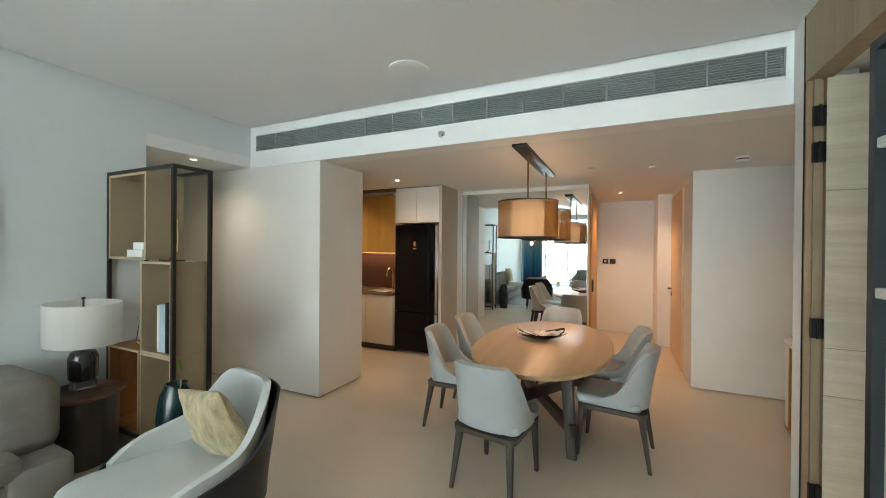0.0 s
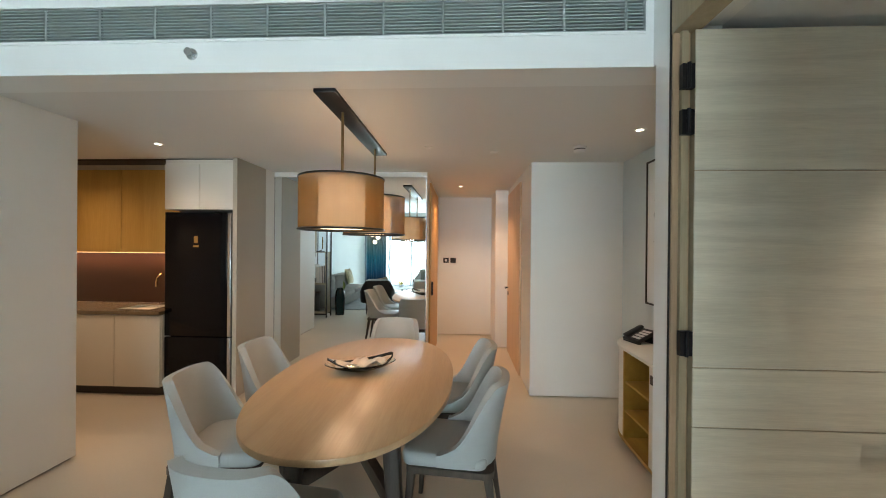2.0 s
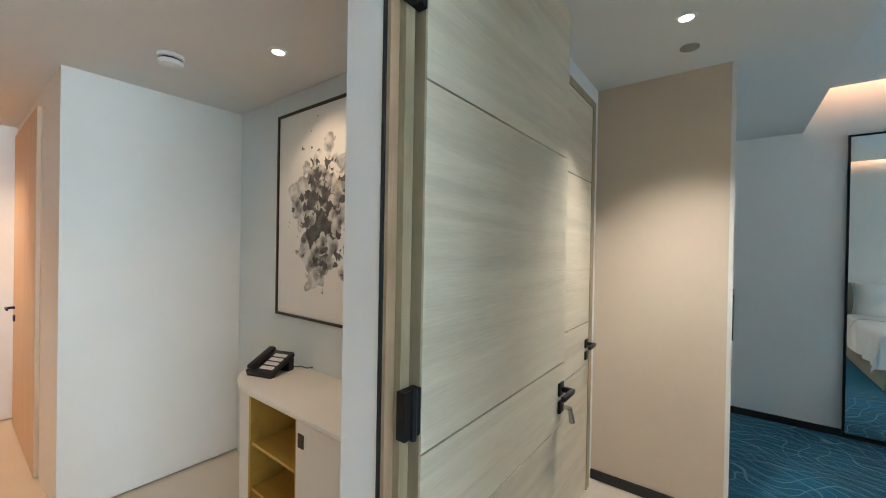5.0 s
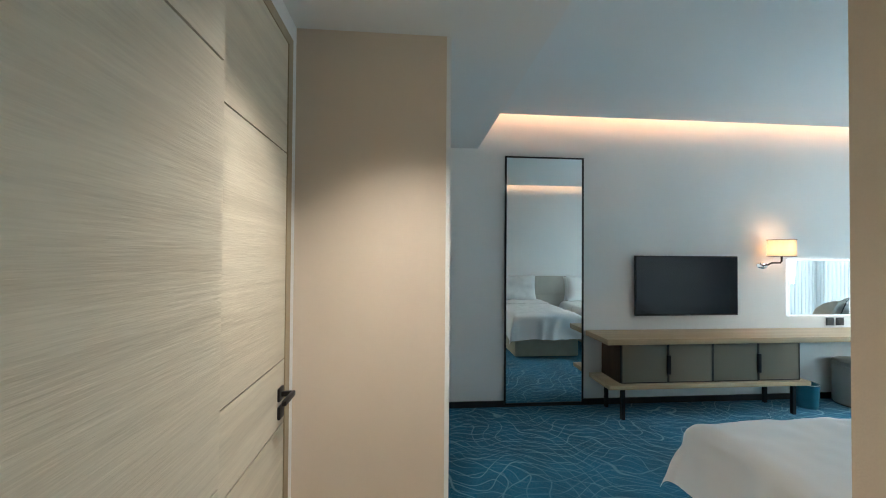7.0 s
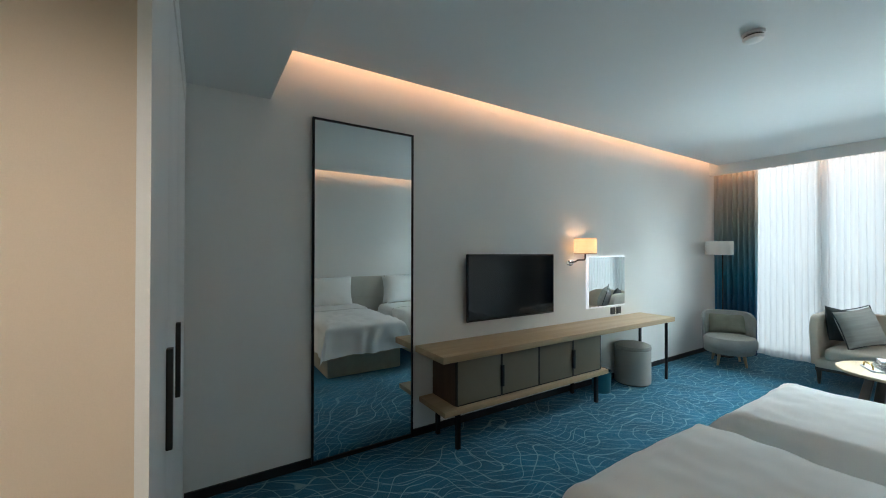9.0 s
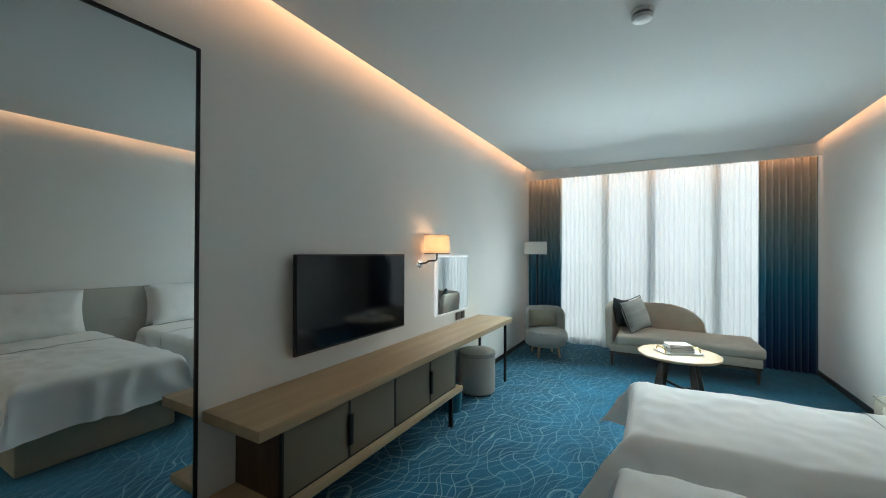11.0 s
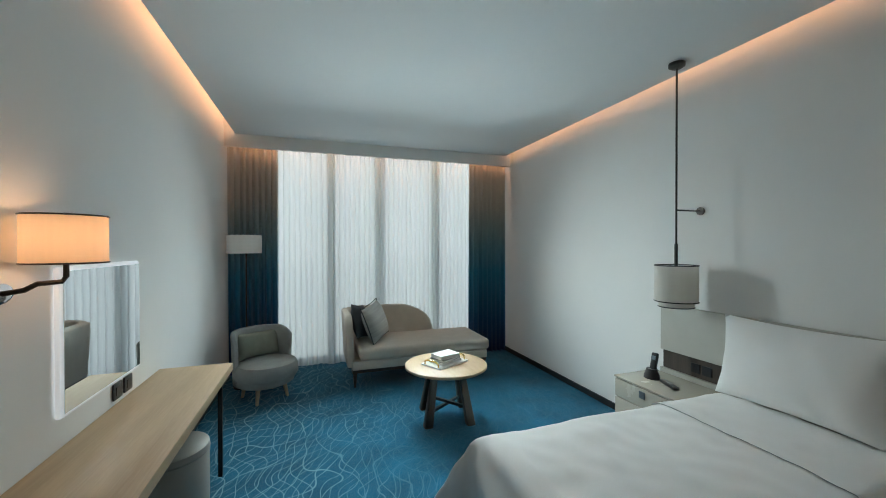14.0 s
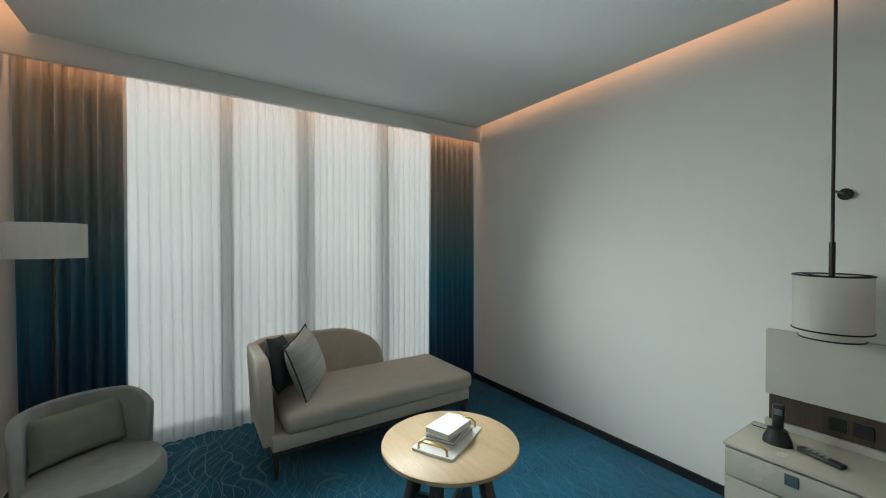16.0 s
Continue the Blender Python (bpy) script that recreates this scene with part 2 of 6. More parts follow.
def ink_mat(name):
    """Paper with sharp-edged grey ink washes, dark blots and a few thrown drops round the middle of the sheet."""
    m = mat(name, (0.78, 0.77, 0.73), 0.6, 0.02, 5, 0.05, 300)
    t = m.node_tree
    b = t.nodes["Principled BSDF"]
    co = t.nodes.new("ShaderNodeTexCoord")

    def noise_at(scale, detail, distort):
        n = t.nodes.new("ShaderNodeTexNoise")
        n.inputs["Scale"].default_value, n.inputs["Detail"].default_value, n.inputs["Distortion"].default_value = scale, detail, distort
        t.links.new(co.outputs["Object"], n.inputs["Vector"])
        return n.outputs["Fac"]

    def cells(scale):
        v = t.nodes.new("ShaderNodeTexVoronoi")
        v.inputs["Scale"].default_value = scale
        t.links.new(co.outputs["Object"], v.inputs["Vector"])
        return v.outputs["Distance"]

    def weigh(a, k, plus):
        n = t.nodes.new("ShaderNodeMath")
        n.operation = "MULTIPLY_ADD"
        n.inputs[1].default_value = k
        t.links.new(a, n.inputs[0])
        if isinstance(plus, float):
            n.inputs[2].default_value = plus
        else:
            t.links.new(plus, n.inputs[2])
        return n.outputs[0]

    def step(a, lo, hi):
        n = t.nodes.new("ShaderNodeMapRange")
        n.inputs["From Min"].default_value, n.inputs["From Max"].default_value = lo, hi
        t.links.new(a, n.inputs["Value"])
        return n.outputs["Result"]

    def tone(fac, stops):
        ramp = t.nodes.new("ShaderNodeValToRGB")
        for k, (p, c) in enumerate(stops):
            e = ramp.color_ramp.elements[k] if k < 2 else ramp.color_ramp.elements.new(p)
            e.position, e.color = p, (c, c, c * 0.97, 1)
        t.links.new(fac, ramp.inputs["Fac"])
        return ramp.outputs["Color"]

    def blend(fac, under, over):
        n = t.nodes.new("ShaderNodeMix")
        n.data_type = "RGBA"
        t.links.new(fac, n.inputs["Factor"])
        for sock, src in (("A", under), ("B", over)):
            for q in n.inputs:
                if q.name == sock and q.type == "RGBA":
                    t.links.new(src, q)
        return [q for q in n.outputs if q.type == "RGBA"][0]

    mp = t.nodes.new("ShaderNodeMapping")
    mp.inputs["Scale"].default_value = (0.0, 2.5, 1.75)
    g = t.nodes.new("ShaderNodeTexGradient")
    g.gradient_type = "SPHERICAL"
    t.links.new(co.outputs["Object"], mp.inputs["Vector"])
    t.links.new(mp.outputs["Vector"], g.inputs["Vector"])
    shape = weigh(g.outputs["Fac"], 0.75, weigh(cells(9.0), -0.35, noise_at(5.0, 3, 0.4)))
    wash = step(shape, 0.56, 0.60)
    grey = tone(weigh(noise_at(11.0, 3, 0.6), 0.9, weigh(cells(17.0), 0.35, 0.0)), [(0.38, 0.07), (0.80, 0.66), (0.52, 0.24), (0.64, 0.42)])
    paper = b.inputs["Base Color"].links[0].from_socket
    inked = blend(wash, paper, grey)
    blots = step(weigh(g.outputs["Fac"], 0.5, weigh(cells(13.0), -0.5, weigh(noise_at(15.0, 3, 1.2), 0.9, 0.0))), 0.50, 0.55)
    inked = blend(blots, inked, tone(noise_at(20.0, 2, 0.0), [(0.3, 0.035), (0.8, 0.14)]))
    t.links.new(inked, b.inputs["Base Color"])
    return m


def backdrop_mat(name):
    """Hazy bright sky over a paler sea, as seen from a high floor."""
    m = bpy.data.materials.new(name)
    m.use_nodes = True
    t = m.node_tree
    t.nodes.remove(t.nodes["Principled BSDF"])
    em = t.nodes.new("ShaderNodeEmission")
    em.inputs["Strength"].default_value = SKY_GLOW
    co = t.nodes.new("ShaderNodeTexCoord")
    sep = t.nodes.new("ShaderNodeSeparateXYZ")
    t.links.new(co.outputs["Object"], sep.inputs[0])
    rr = t.nodes.new("ShaderNodeMapRange")
    rr.inputs["From Min"].default_value, rr.inputs["From Max"].default_value = -1.0, 5.0
    t.links.new(sep.outputs["Z"], rr.inputs["Value"])
    ramp = t.nodes.new("ShaderNodeValToRGB")
    cr = ramp.color_ramp
    cr.elements[0].position, cr.elements[0].color = 0.0, (0.62, 0.68, 0.68, 1)
    cr.elements[1].position, cr.elements[1].color = 1.0, (0.93, 1.0, 1.0, 1)
    e = cr.elements.new(0.36)
    e.color = (0.74, 0.81, 0.81, 1)
    e = cr.elements.new(0.42)
    e.color = (0.90, 0.97, 0.97, 1)
    t.links.new(rr.outputs["Result"], ramp.inputs["Fac"])
    t.links.new(ramp.outputs["Color"], em.inputs["Color"])
    t.links.new(em.outputs[0], t.nodes["Material Output"].inputs["Surface"])
    return m


M_WALL = mat("wall paint", (0.64, 0.69, 0.69), 0.75, 0.03, 1.2, 0.06, 220)
M_WALL_BED = mat("wall covering", (0.84, 0.835, 0.81), 0.8, 0.03, 1.2, 0.12, 300)
M_CEIL = mat("ceiling paint", (0.74, 0.745, 0.73), 0.85, 0.02, 0.8, 0.04, 200)
M_CEIL_BED = mat("bedroom ceiling paint", (0.73, 0.76, 0.765), 0.85, 0.02, 0.8, 0.04, 200)
M_WHITE = mat("white paint", (0.80, 0.81, 0.80), 0.5, 0.03, 2, 0.05, 150)
M_PANEL = mat("cream wall panel", (0.76, 0.74, 0.69), 0.55, 0.03, 1.5, 0.05, 200)
M_TAUPEPANEL = mat("taupe panel", (0.46, 0.41, 0.33), 0.6, 0.04, 2, 0.05, 200)
M_BOWLGLASS = plain("cream glass", (0.66, 0.58, 0.49), 0.12, 0.0, coat=0.5)
M_BEIGE = mat("beige wall covering", (0.67, 0.57, 0.45), 0.8, 0.05, 1.5, 0.12, 350)
M_FLOOR = mat("cream floor", (0.60, 0.53, 0.43), 0.42, 0.05, 1.6, 0.04, 60)
M_CARPET = carpet_mat("patterned carpet")
M_RUG = mat("grey rug", (0.33, 0.34, 0.34), 0.95, 0.15, 8, 0.6, 250)
M_BLACK = plain("black metal", (0.02, 0.02, 0.022), 0.4, 0.6)
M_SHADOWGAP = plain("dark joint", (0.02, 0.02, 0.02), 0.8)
M_BRONZE = plain("dark bronze", (0.06, 0.055, 0.05), 0.38, 0.8)
M_SKIRT = mat("black skirting paint", (0.014, 0.014, 0.016), 0.5, 0.1, 5, 0.05, 120)
M_STEEL = plain("steel", (0.55, 0.57, 0.58), 0.25, 1.0)
M_CHROME = plain("chrome", (0.8, 0.8, 0.8), 0.08, 1.0)
M_BRASS = plain("brass", (0.70, 0.50, 0.20), 0.22, 1.0)
M_AGEDBRASS = plain("aged brass", (0.24, 0.17, 0.08), 0.35, 0.9)
M_GREYMETAL = plain("blue-grey metal", (0.16, 0.20, 0.23), 0.35, 0.7)
M_DARKPOST = plain("dark blue-grey metal", (0.035, 0.045, 0.055), 0.42, 0.5)
M_MULLION = plain("pale grey metal", (0.58, 0.62, 0.63), 0.4, 0.1)
M_MIRROR = plain("mirror", (0.82, 0.87, 0.88), 0.0, 1.0)
M_GLASS = glass("clear glass")
M_DOOR = wood("pale ash door", (0.67, 0.61, 0.48), (0.53, 0.475, 0.365), "x", 0.5, 15, 0.5)
M_FRAME = wood("ash door frame", (0.40, 0.32, 0.205), (0.29, 0.23, 0.14), "z", 0.5, 12)
M_REVEAL = wood("brown door reveal", (0.42, 0.29, 0.18), (0.32, 0.21, 0.12), "z", 0.5, 12)
M_WARMDOOR = wood("honey wood", (0.58, 0.34, 0.11), (0.43, 0.23, 0.065), "z", 0.45, 10)
M_PALEDOOR = wood("pale peach veneer", (0.66, 0.49, 0.33), (0.58, 0.42, 0.27), "z", 0.5, 10)
M_OAK_Y = wood("oak veneer", (0.56, 0.41, 0.245), (0.44, 0.305, 0.17), "y", 0.45, 10, 0.12)
M_TABLE = wood("oak tabletop", (0.50, 0.34, 0.19), (0.41, 0.27, 0.145), "y", 0.33, 10, 0.1)
M_DARKWOOD = wood("dark stained wood", (0.075, 0.055, 0.042), (0.035, 0.026, 0.02), "z", 0.4, 14)
M_WALNUT = wood("walnut", (0.13, 0.07, 0.04), (0.07, 0.036, 0.02), "z", 0.4, 12)
M_PALELEG = wood("pale beech", (0.52, 0.40, 0.26), (0.40, 0.30, 0.19), "z", 0.45, 14)
M_YELLOWPLY = wood("yellow stained plywood", (0.50, 0.31, 0.055), (0.38, 0.22, 0.035), "y", 0.45, 9)
M_CABINET = mat("kitchen cabinet lacquer", (0.66, 0.62, 0.55), 0.4, 0.02, 2, 0.03, 150)
M_KUPPER = wood("upper cabinet veneer", (0.62, 0.39, 0.10), (0.52, 0.31, 0.07), "z", 0.45, 9)
M_SPLASH = plain("dark brown splashback", (0.045, 0.022, 0.015), 0.12, 0.0, coat=0.3)
M_COUNTER = mat("brown stone worktop", (0.14, 0.11, 0.07), 0.25, 0.3, 14, 0.03, 200)
M_FRIDGE = plain("black glass", (0.004, 0.004, 0.005), 0.10, 0.0)
M_FRIDGE.node_tree.nodes["Principled BSDF"].inputs["Specular IOR Level"].default_value = 0.2
M_SCREEN = plain("television screen", (0.003, 0.004, 0.007), 0.09, 0.0)
M_SCREEN.node_tree.nodes["Principled BSDF"].inputs["Specular IOR Level"].default_value = 0.3
M_LEATHER = mat("grey leather", (0.40, 0.425, 0.425), 0.5, 0.06, 4, 0.25, 180)
M_WHITELEATHER = mat("white leather", (0.56, 0.58, 0.57), 0.5, 0.05, 4, 0.2, 180)
M_SHADE_AMBER = sheer("amber shade cloth", (0.32, 0.165, 0.05), 0.26, 0.5)
# white cloth with the lit bulb's warm glow put into its colour
M_SHADE_GLOWTINT = sheer("glow-tinted white shade cloth", (0.80, 0.65, 0.48), 0.02, 0.45)
M_SHADE_WHITE = sheer("white shade cloth", (0.85, 0.83, 0.78), 0.02, 0.45)
M_SHEER = sheer("sheer curtain", (0.90, 0.93, 0.945), 0.22, 0.70, 0.09)
M_SHEER_OPEN = sheer("open weave sheer", (0.86, 0.89, 0.90), 0.55, 0.62)
M_OMBRE = ombre("dip-dyed curtain", [(0.0, (0.012, 0.025, 0.10)), (1.0, (0.62, 0.56, 0.48)), (0.2, (0.013, 0.115, 0.255)), (0.44, (0.04, 0.245, 0.37)), (0.66, (0.26, 0.35, 0.36)), (0.80, (0.46, 0.42, 0.36))])
M_LINEN = mat("white bed linen", (0.88, 0.88, 0.865), 0.85, 0.02, 3, 0.3, 300, sheen=0.1)
M_PIPING = plain("grey piping", (0.36, 0.39, 0.40), 0.7)
M_VALANCE = mat("olive grey valance", (0.46, 0.42, 0.32), 0.9, 0.08, 8, 0.3, 400)
M_HEADBOARD = mat("grey-green upholstery", (0.46, 0.45, 0.40), 0.75, 0.05, 6, 0.25, 350)
M_CREAMCLOTH = mat("cream cloth", (0.56, 0.51, 0.43), 0.85, 0.06, 10, 0.35, 450, sheen=0.15)
M_GREYCLOTH = mat("grey bouclé cloth", (0.33, 0.34, 0.32), 0.9, 0.10, 12, 0.5, 350, sheen=0.15)
M_OLIVECUSH = mat("olive cushion cloth", (0.27, 0.28, 0.22), 0.9, 0.10, 14, 0.4, 400)
M_DARKCUSH = mat("charcoal cushion cloth", (0.05, 0.06, 0.065), 0.9, 0.12, 14, 0.4, 400)
M_STRIPECUSH = mat("grey striped cushion cloth", (0.38, 0.38, 0.355), 0.85, 0.22, 5, 0.35, 300, (0.4, 0.4, 6))
M_GOLDFUR = mat("gold fur", (0.42, 0.345, 0.20), 0.85, 0.45, 26, 1.0, 150, (1, 1, 0.3), sheen=0.3)
M_SOFA = mat("taupe sofa cloth", (0.22, 0.205, 0.18), 0.9, 0.1, 10, 0.4, 400)
M_TAUPE = mat("taupe cabinet front", (0.205, 0.175, 0.12), 0.6, 0.05, 4, 0.06, 200)
M_STONEGREY = mat("stool leather", (0.36, 0.345, 0.31), 0.5, 0.06, 5, 0.2, 200)
M_LAQUER = mat("putty lacquer", (0.47, 0.44, 0.37), 0.25, 0.02, 3, 0.02, 150)
M_BOXBEIGE = mat("beige shelf box", (0.32, 0.26, 0.165), 0.6, 0.05, 4, 0.06, 200)
M_PAPER = plain("paper white", (0.75, 0.75, 0.73), 0.6)
M_BOOKBLUE = plain("pale blue cover", (0.45, 0.53, 0.57), 0.5)
M_BOOKBLACK = plain("black cover", (0.015, 0.015, 0.018), 0.4)
M_BOOKGREY = plain("grey cover", (0.30, 0.31, 0.30), 0.5)
M_AMBERBOX = wood("amber wood", (0.30, 0.13, 0.03), (0.17, 0.07, 0.015), "z", 0.35, 10)
M_CERAMIC = plain("black ceramic", (0.012, 0.012, 0.014), 0.12, coat=0.5)
M_TEALVASE = plain("dark teal ceramic", (0.008, 0.03, 0.035), 0.2, coat=0.4)
M_LEAF = mat("leaf", (0.16, 0.20, 0.04), 0.5, 0.25, 20, 0.2, 80)
M_YELLOWLEAF = mat("yellow petals", (0.55, 0.48, 0.08), 0.6, 0.2, 30, 0.2, 80)
M_PLASTIC = plain("black plastic", (0.015, 0.015, 0.017), 0.35)
M_WHITEPLASTIC = plain("white plastic", (0.72, 0.72, 0.70), 0.4)
M_TEALBIN = plain("teal bin", (0.02, 0.12, 0.17), 0.3)
M_INK = ink_mat("ink wash paper")
M_BACKDROP = backdrop_mat("hazy sky")
M_VENTGREY = plain("vent grey", (0.36, 0.40, 0.41), 0.6)
M_VENTDARK = plain("vent inside", (0.05, 0.055, 0.06), 0.9)
M_BULB = plain("lit diffuser", (1, 0.9, 0.75), 0.5, emit=2.0, emit_colour=(1.0, 0.72, 0.45))
M_SPOTLENS = plain("lit downlight", (1, 0.95, 0.85), 0.5, emit=9.0, emit_colour=(1.0, 0.85, 0.65))
M_STRIP = plain("lit strip", (1, 0.8, 0.5), 0.5, emit=2.0, emit_colour=(1.0, 0.5, 0.2))
M_MIRRORLIGHT = plain("lit mirror border", (0.95, 0.97, 1.0), 0.5, emit=0.45, emit_colour=(0.92, 0.97, 1.0))

# ---- mesh helpers ----
def add_box(bm, x0, x1, y0, y1, z0, z1, bevel=0.0, seg=2):
    x0, x1, y0, y1, z0, z1 = min(x0, x1), max(x0, x1), min(y0, y1), max(y0, y1), min(z0, z1), max(z0, z1)
    r = bmesh.ops.create_cube(bm, size=1.0)
    for v in r["verts"]:
        v.co = (x0 + (v.co.x + 0.5) * (x1 - x0), y0 + (v.co.y + 0.5) * (y1 - y0), z0 + (v.co.z + 0.5) * (z1 - z0))
    if bevel:
        es = {e for v in r["verts"] for e in v.link_edges}
        bmesh.ops.bevel(bm, geom=list(es), offset=min(bevel, (x1 - x0) * 0.45, (y1 - y0) * 0.45, (z1 - z0) * 0.45), segments=seg, profile=0.5, affect="EDGES")
    return bm


def boxes(*rows, bevel=0.0):
    bm = bmesh.new()
    for r in rows:
        add_box(bm, *r, bevel=bevel)
    return bm


def lathe(profile, x=0.0, y=0.0, n=32, sx=1.0, sy=1.0):
    """A turned shape from (radius, height) pairs, closed at a radius of nought."""
    bm = bmesh.new()
    rings = []
    for r, z in profile:
        if r < 1e-5:
            rings.append([bm.verts.new((x, y, z))])
        else:
            rings.append([bm.verts.new((x + sx * r * math.cos(2 * math.pi * i / n), y + sy * r * math.sin(2 * math.pi * i / n), z)) for i in range(n)])
    for a, b in zip(rings, rings[1:]):
        for i in range(n):
            j = (i + 1) % n
            if len(a) == 1 and len(b) > 1:
                bm.faces.new((a[0], b[j], b[i]))
            elif len(b) == 1 and len(a) > 1:
                bm.faces.new((a[i], a[j], b[0]))
            elif len(a) > 1:
                bm.faces.new((a[i], a[j], b[j], b[i]))
    bmesh.ops.recalc_face_normals(bm, faces=bm.faces)
    return bm


def rod(bm, p, q, r0, r1=None, n=12):
    """A straight round bar from p to q."""
    r1 = r0 if r1 is None else r1
    p, q = Vector(p), Vector(q)
    d = (q - p).normalized()
    u = d.orthogonal().normalized()
    w = d.cross(u)
    rings = [[bm.verts.new(c + (u * math.cos(2 * math.pi * i / n) + w * math.sin(2 * math.pi * i / n)) * r) for i in range(n)] for c, r in ((p, r0), (q, r1))]
    for i in range(n):
        j = (i + 1) % n
        bm.faces.new((rings[0][i], rings[0][j], rings[1][j], rings[1][i]))
    bm.faces.new(list(reversed(rings[0])))
    bm.faces.new(rings[1])
    return bm


def tube(points, r, n=8):
    """A bent round bar through the points."""
    bm = bmesh.new()
    pts = [Vector(p) for p in points]
    rings = []
    for i, p in enumerate(pts):
        d = (pts[min(i + 1, len(pts) - 1)] - pts[max(i - 1, 0)]).normalized()
        up = Vector((0, 0, 1)) if abs(d.z) < 0.9 else Vector((1, 0, 0))
        u = d.cross(up).normalized()
        w = d.cross(u)
        rings.append([bm.verts.new(p + (u * math.cos(2 * math.pi * k / n) + w * math.sin(2 * math.pi * k / n)) * r) for k in range(n)])
    for a, b in zip(rings, rings[1:]):
        for k in range(n):
            j = (k + 1) % n
            bm.faces.new((a[k], a[j], b[j], b[k]))
    bm.faces.new(rings[0])
    bm.faces.new(list(reversed(rings[-1])))
    bmesh.ops.recalc_face_normals(bm, faces=bm.faces)
    return bm


def taper(p, q, w0, w1):
    """A square tapered leg from the foot p (width w0) to the top q (width w1)."""
    bm = bmesh.new()
    vs = []
    for c, w in ((p, w0), (q, w1)):
        vs.append([bm.verts.new((c[0] + a * w / 2, c[1] + b * w / 2, c[2])) for a, b in ((-1, -1), (1, -1), (1, 1), (-1, 1))])
    bm.faces.new(list(reversed(vs[0])))
    bm.faces.new(vs[1])
    es = []
    for i in range(4):
        f = bm.faces.new((vs[0][i], vs[0][(i + 1) % 4], vs[1][(i + 1) % 4], vs[1][i]))
    bmesh.ops.bevel(bm, geom=[e for e in bm.edges if len({round(v.co.z, 4) for v in e.verts}) == 2], offset=min(w0, w1) * 0.2, segments=2, profile=0.5, affect="EDGES")
    return bm


def sheet(fn, nu, nv, closed_u=False):
    """A grid surface from fn(u, v) with u, v from 0 to 1."""
    bm = bmesh.new()
    cols = nu if closed_u else nu + 1
    g = [[bm.verts.new(fn(i / nu, j / nv)) for j in range(nv + 1)] for i in range(cols)]
    for i in range(nu):
        for j in range(nv):
            k = (i + 1) % cols
            bm.faces.new((g[i][j], g[k][j], g[k][j + 1], g[i][j + 1]))
    return bm


def thick(bm, t):
    """Gives a sheet a thickness."""
    bmesh.ops.recalc_face_normals(bm, faces=bm.faces)
    bmesh.ops.solidify(bm, geom=list(bm.faces), thickness=t)
    bmesh.ops.recalc_face_normals(bm, faces=bm.faces)
    return bm


def slab(outline, z0, z1, bevel=0.0):
    """A flat slab with the given outline in plan."""
    bm = bmesh.new()
    lo = [bm.verts.new((x, y, z0)) for x, y in outline]
    hi = [bm.verts.new((x, y, z1)) for x, y in outline]
    bm.faces.new(list(reversed(lo)))
    top = bm.faces.new(hi)
    n = len(outline)
    for i in range(n):
        bm.faces.new((lo[i], lo[(i + 1) % n], hi[(i + 1) % n], hi[i]))
    bmesh.ops.recalc_face_normals(bm, faces=bm.faces)
    if bevel:
        es = [e for e in bm.edges if abs(e.verts[0].co.z - e.verts[1].co.z) < 1e-6]
        bmesh.ops.bevel(bm, geom=es, offset=bevel, segments=2, profile=0.5, affect="EDGES")
    return bm


def oval(cx, cy, rx, ry, n=64, p=2.0):
    out = []
    for i in range(n):
        a = 2 * math.pi * i / n
        c, s = math.cos(a), math.sin(a)
        out.append((cx + rx * math.copysign(abs(c) ** (2 / p), c), cy + ry * math.copysign(abs(s) ** (2 / p), s)))
    return out


def round_rect(x0, x1, y0, y1, r, n=6):
    out = []
    for cx, cy, a0 in ((x1 - r, y1 - r, 0), (x0 + r, y1 - r, 90), (x0 + r, y0 + r, 180), (x1 - r, y0 + r, 270)):
        for i in range(n + 1):
            a = radians(a0 + 90 * i / n)
            out.append((cx + r * math.cos(a), cy + r * math.sin(a)))
    return out


def cushion(w, h, t, puff=1.0, seed=0.0, wrinkle=0.006, n=22):
    """A stuffed pillow in its own x-z plane, standing on z = 0, front towards -y."""
    bm = bmesh.new()

    def at(u, v, side):
        a, b = 2 * u - 1, 2 * v - 1
        e = max(0.0, (1 - abs(a) ** 2.6) * (1 - abs(b) ** 2.6)) ** 0.55
        pinch = 1 - 0.07 * (1 - abs(b) ** 2) * abs(a) ** 3
        pz = 1 - 0.07 * (1 - abs(a) ** 2) * abs(b) ** 3
        x, z = a * w / 2 * pinch, h / 2 + b * h / 2 * pz
        k = noise.noise(Vector((x * 9 + seed, z * 9, side * 3 + seed))) * wrinkle * (0.4 + e)
        return Vector((x, side * (t / 2 * e * puff) + k, z))
    g = {}
    for side in (-1, 1):
        for i in range(n + 1):
            for j in range(n + 1):
                edge = i in (0, n) or j in (0, n)
                if edge and side == 1:
                    g[side, i, j] = g[-1, i, j]
                else:
                    g[side, i, j] = bm.verts.new(at(i / n, j / n, side))
    for side in (-1, 1):
        for i in range(n):
            for j in range(n):
                bm.faces.new((g[side, i, j], g[side, i + 1, j], g[side, i + 1, j + 1], g[side, i, j + 1]))
    bmesh.ops.recalc_face_normals(bm, faces=bm.faces)
    return bm


def part(name, bm, material, parent=None, label="", smooth=True, angle=35):
    """Links a bmesh as one mesh object, under its thing."""
    me = bpy.data.meshes.new(name)
    bm.to_mesh(me)
    bm.free()
    me.materials.append(material)
    if smooth:
        me.shade_smooth()
        me.set_sharp_from_angle(angle=radians(angle))
    ob = new(name, me)
    if parent is not None:
        ob.parent = parent
    if label:
        ob["label"] = label
    return ob


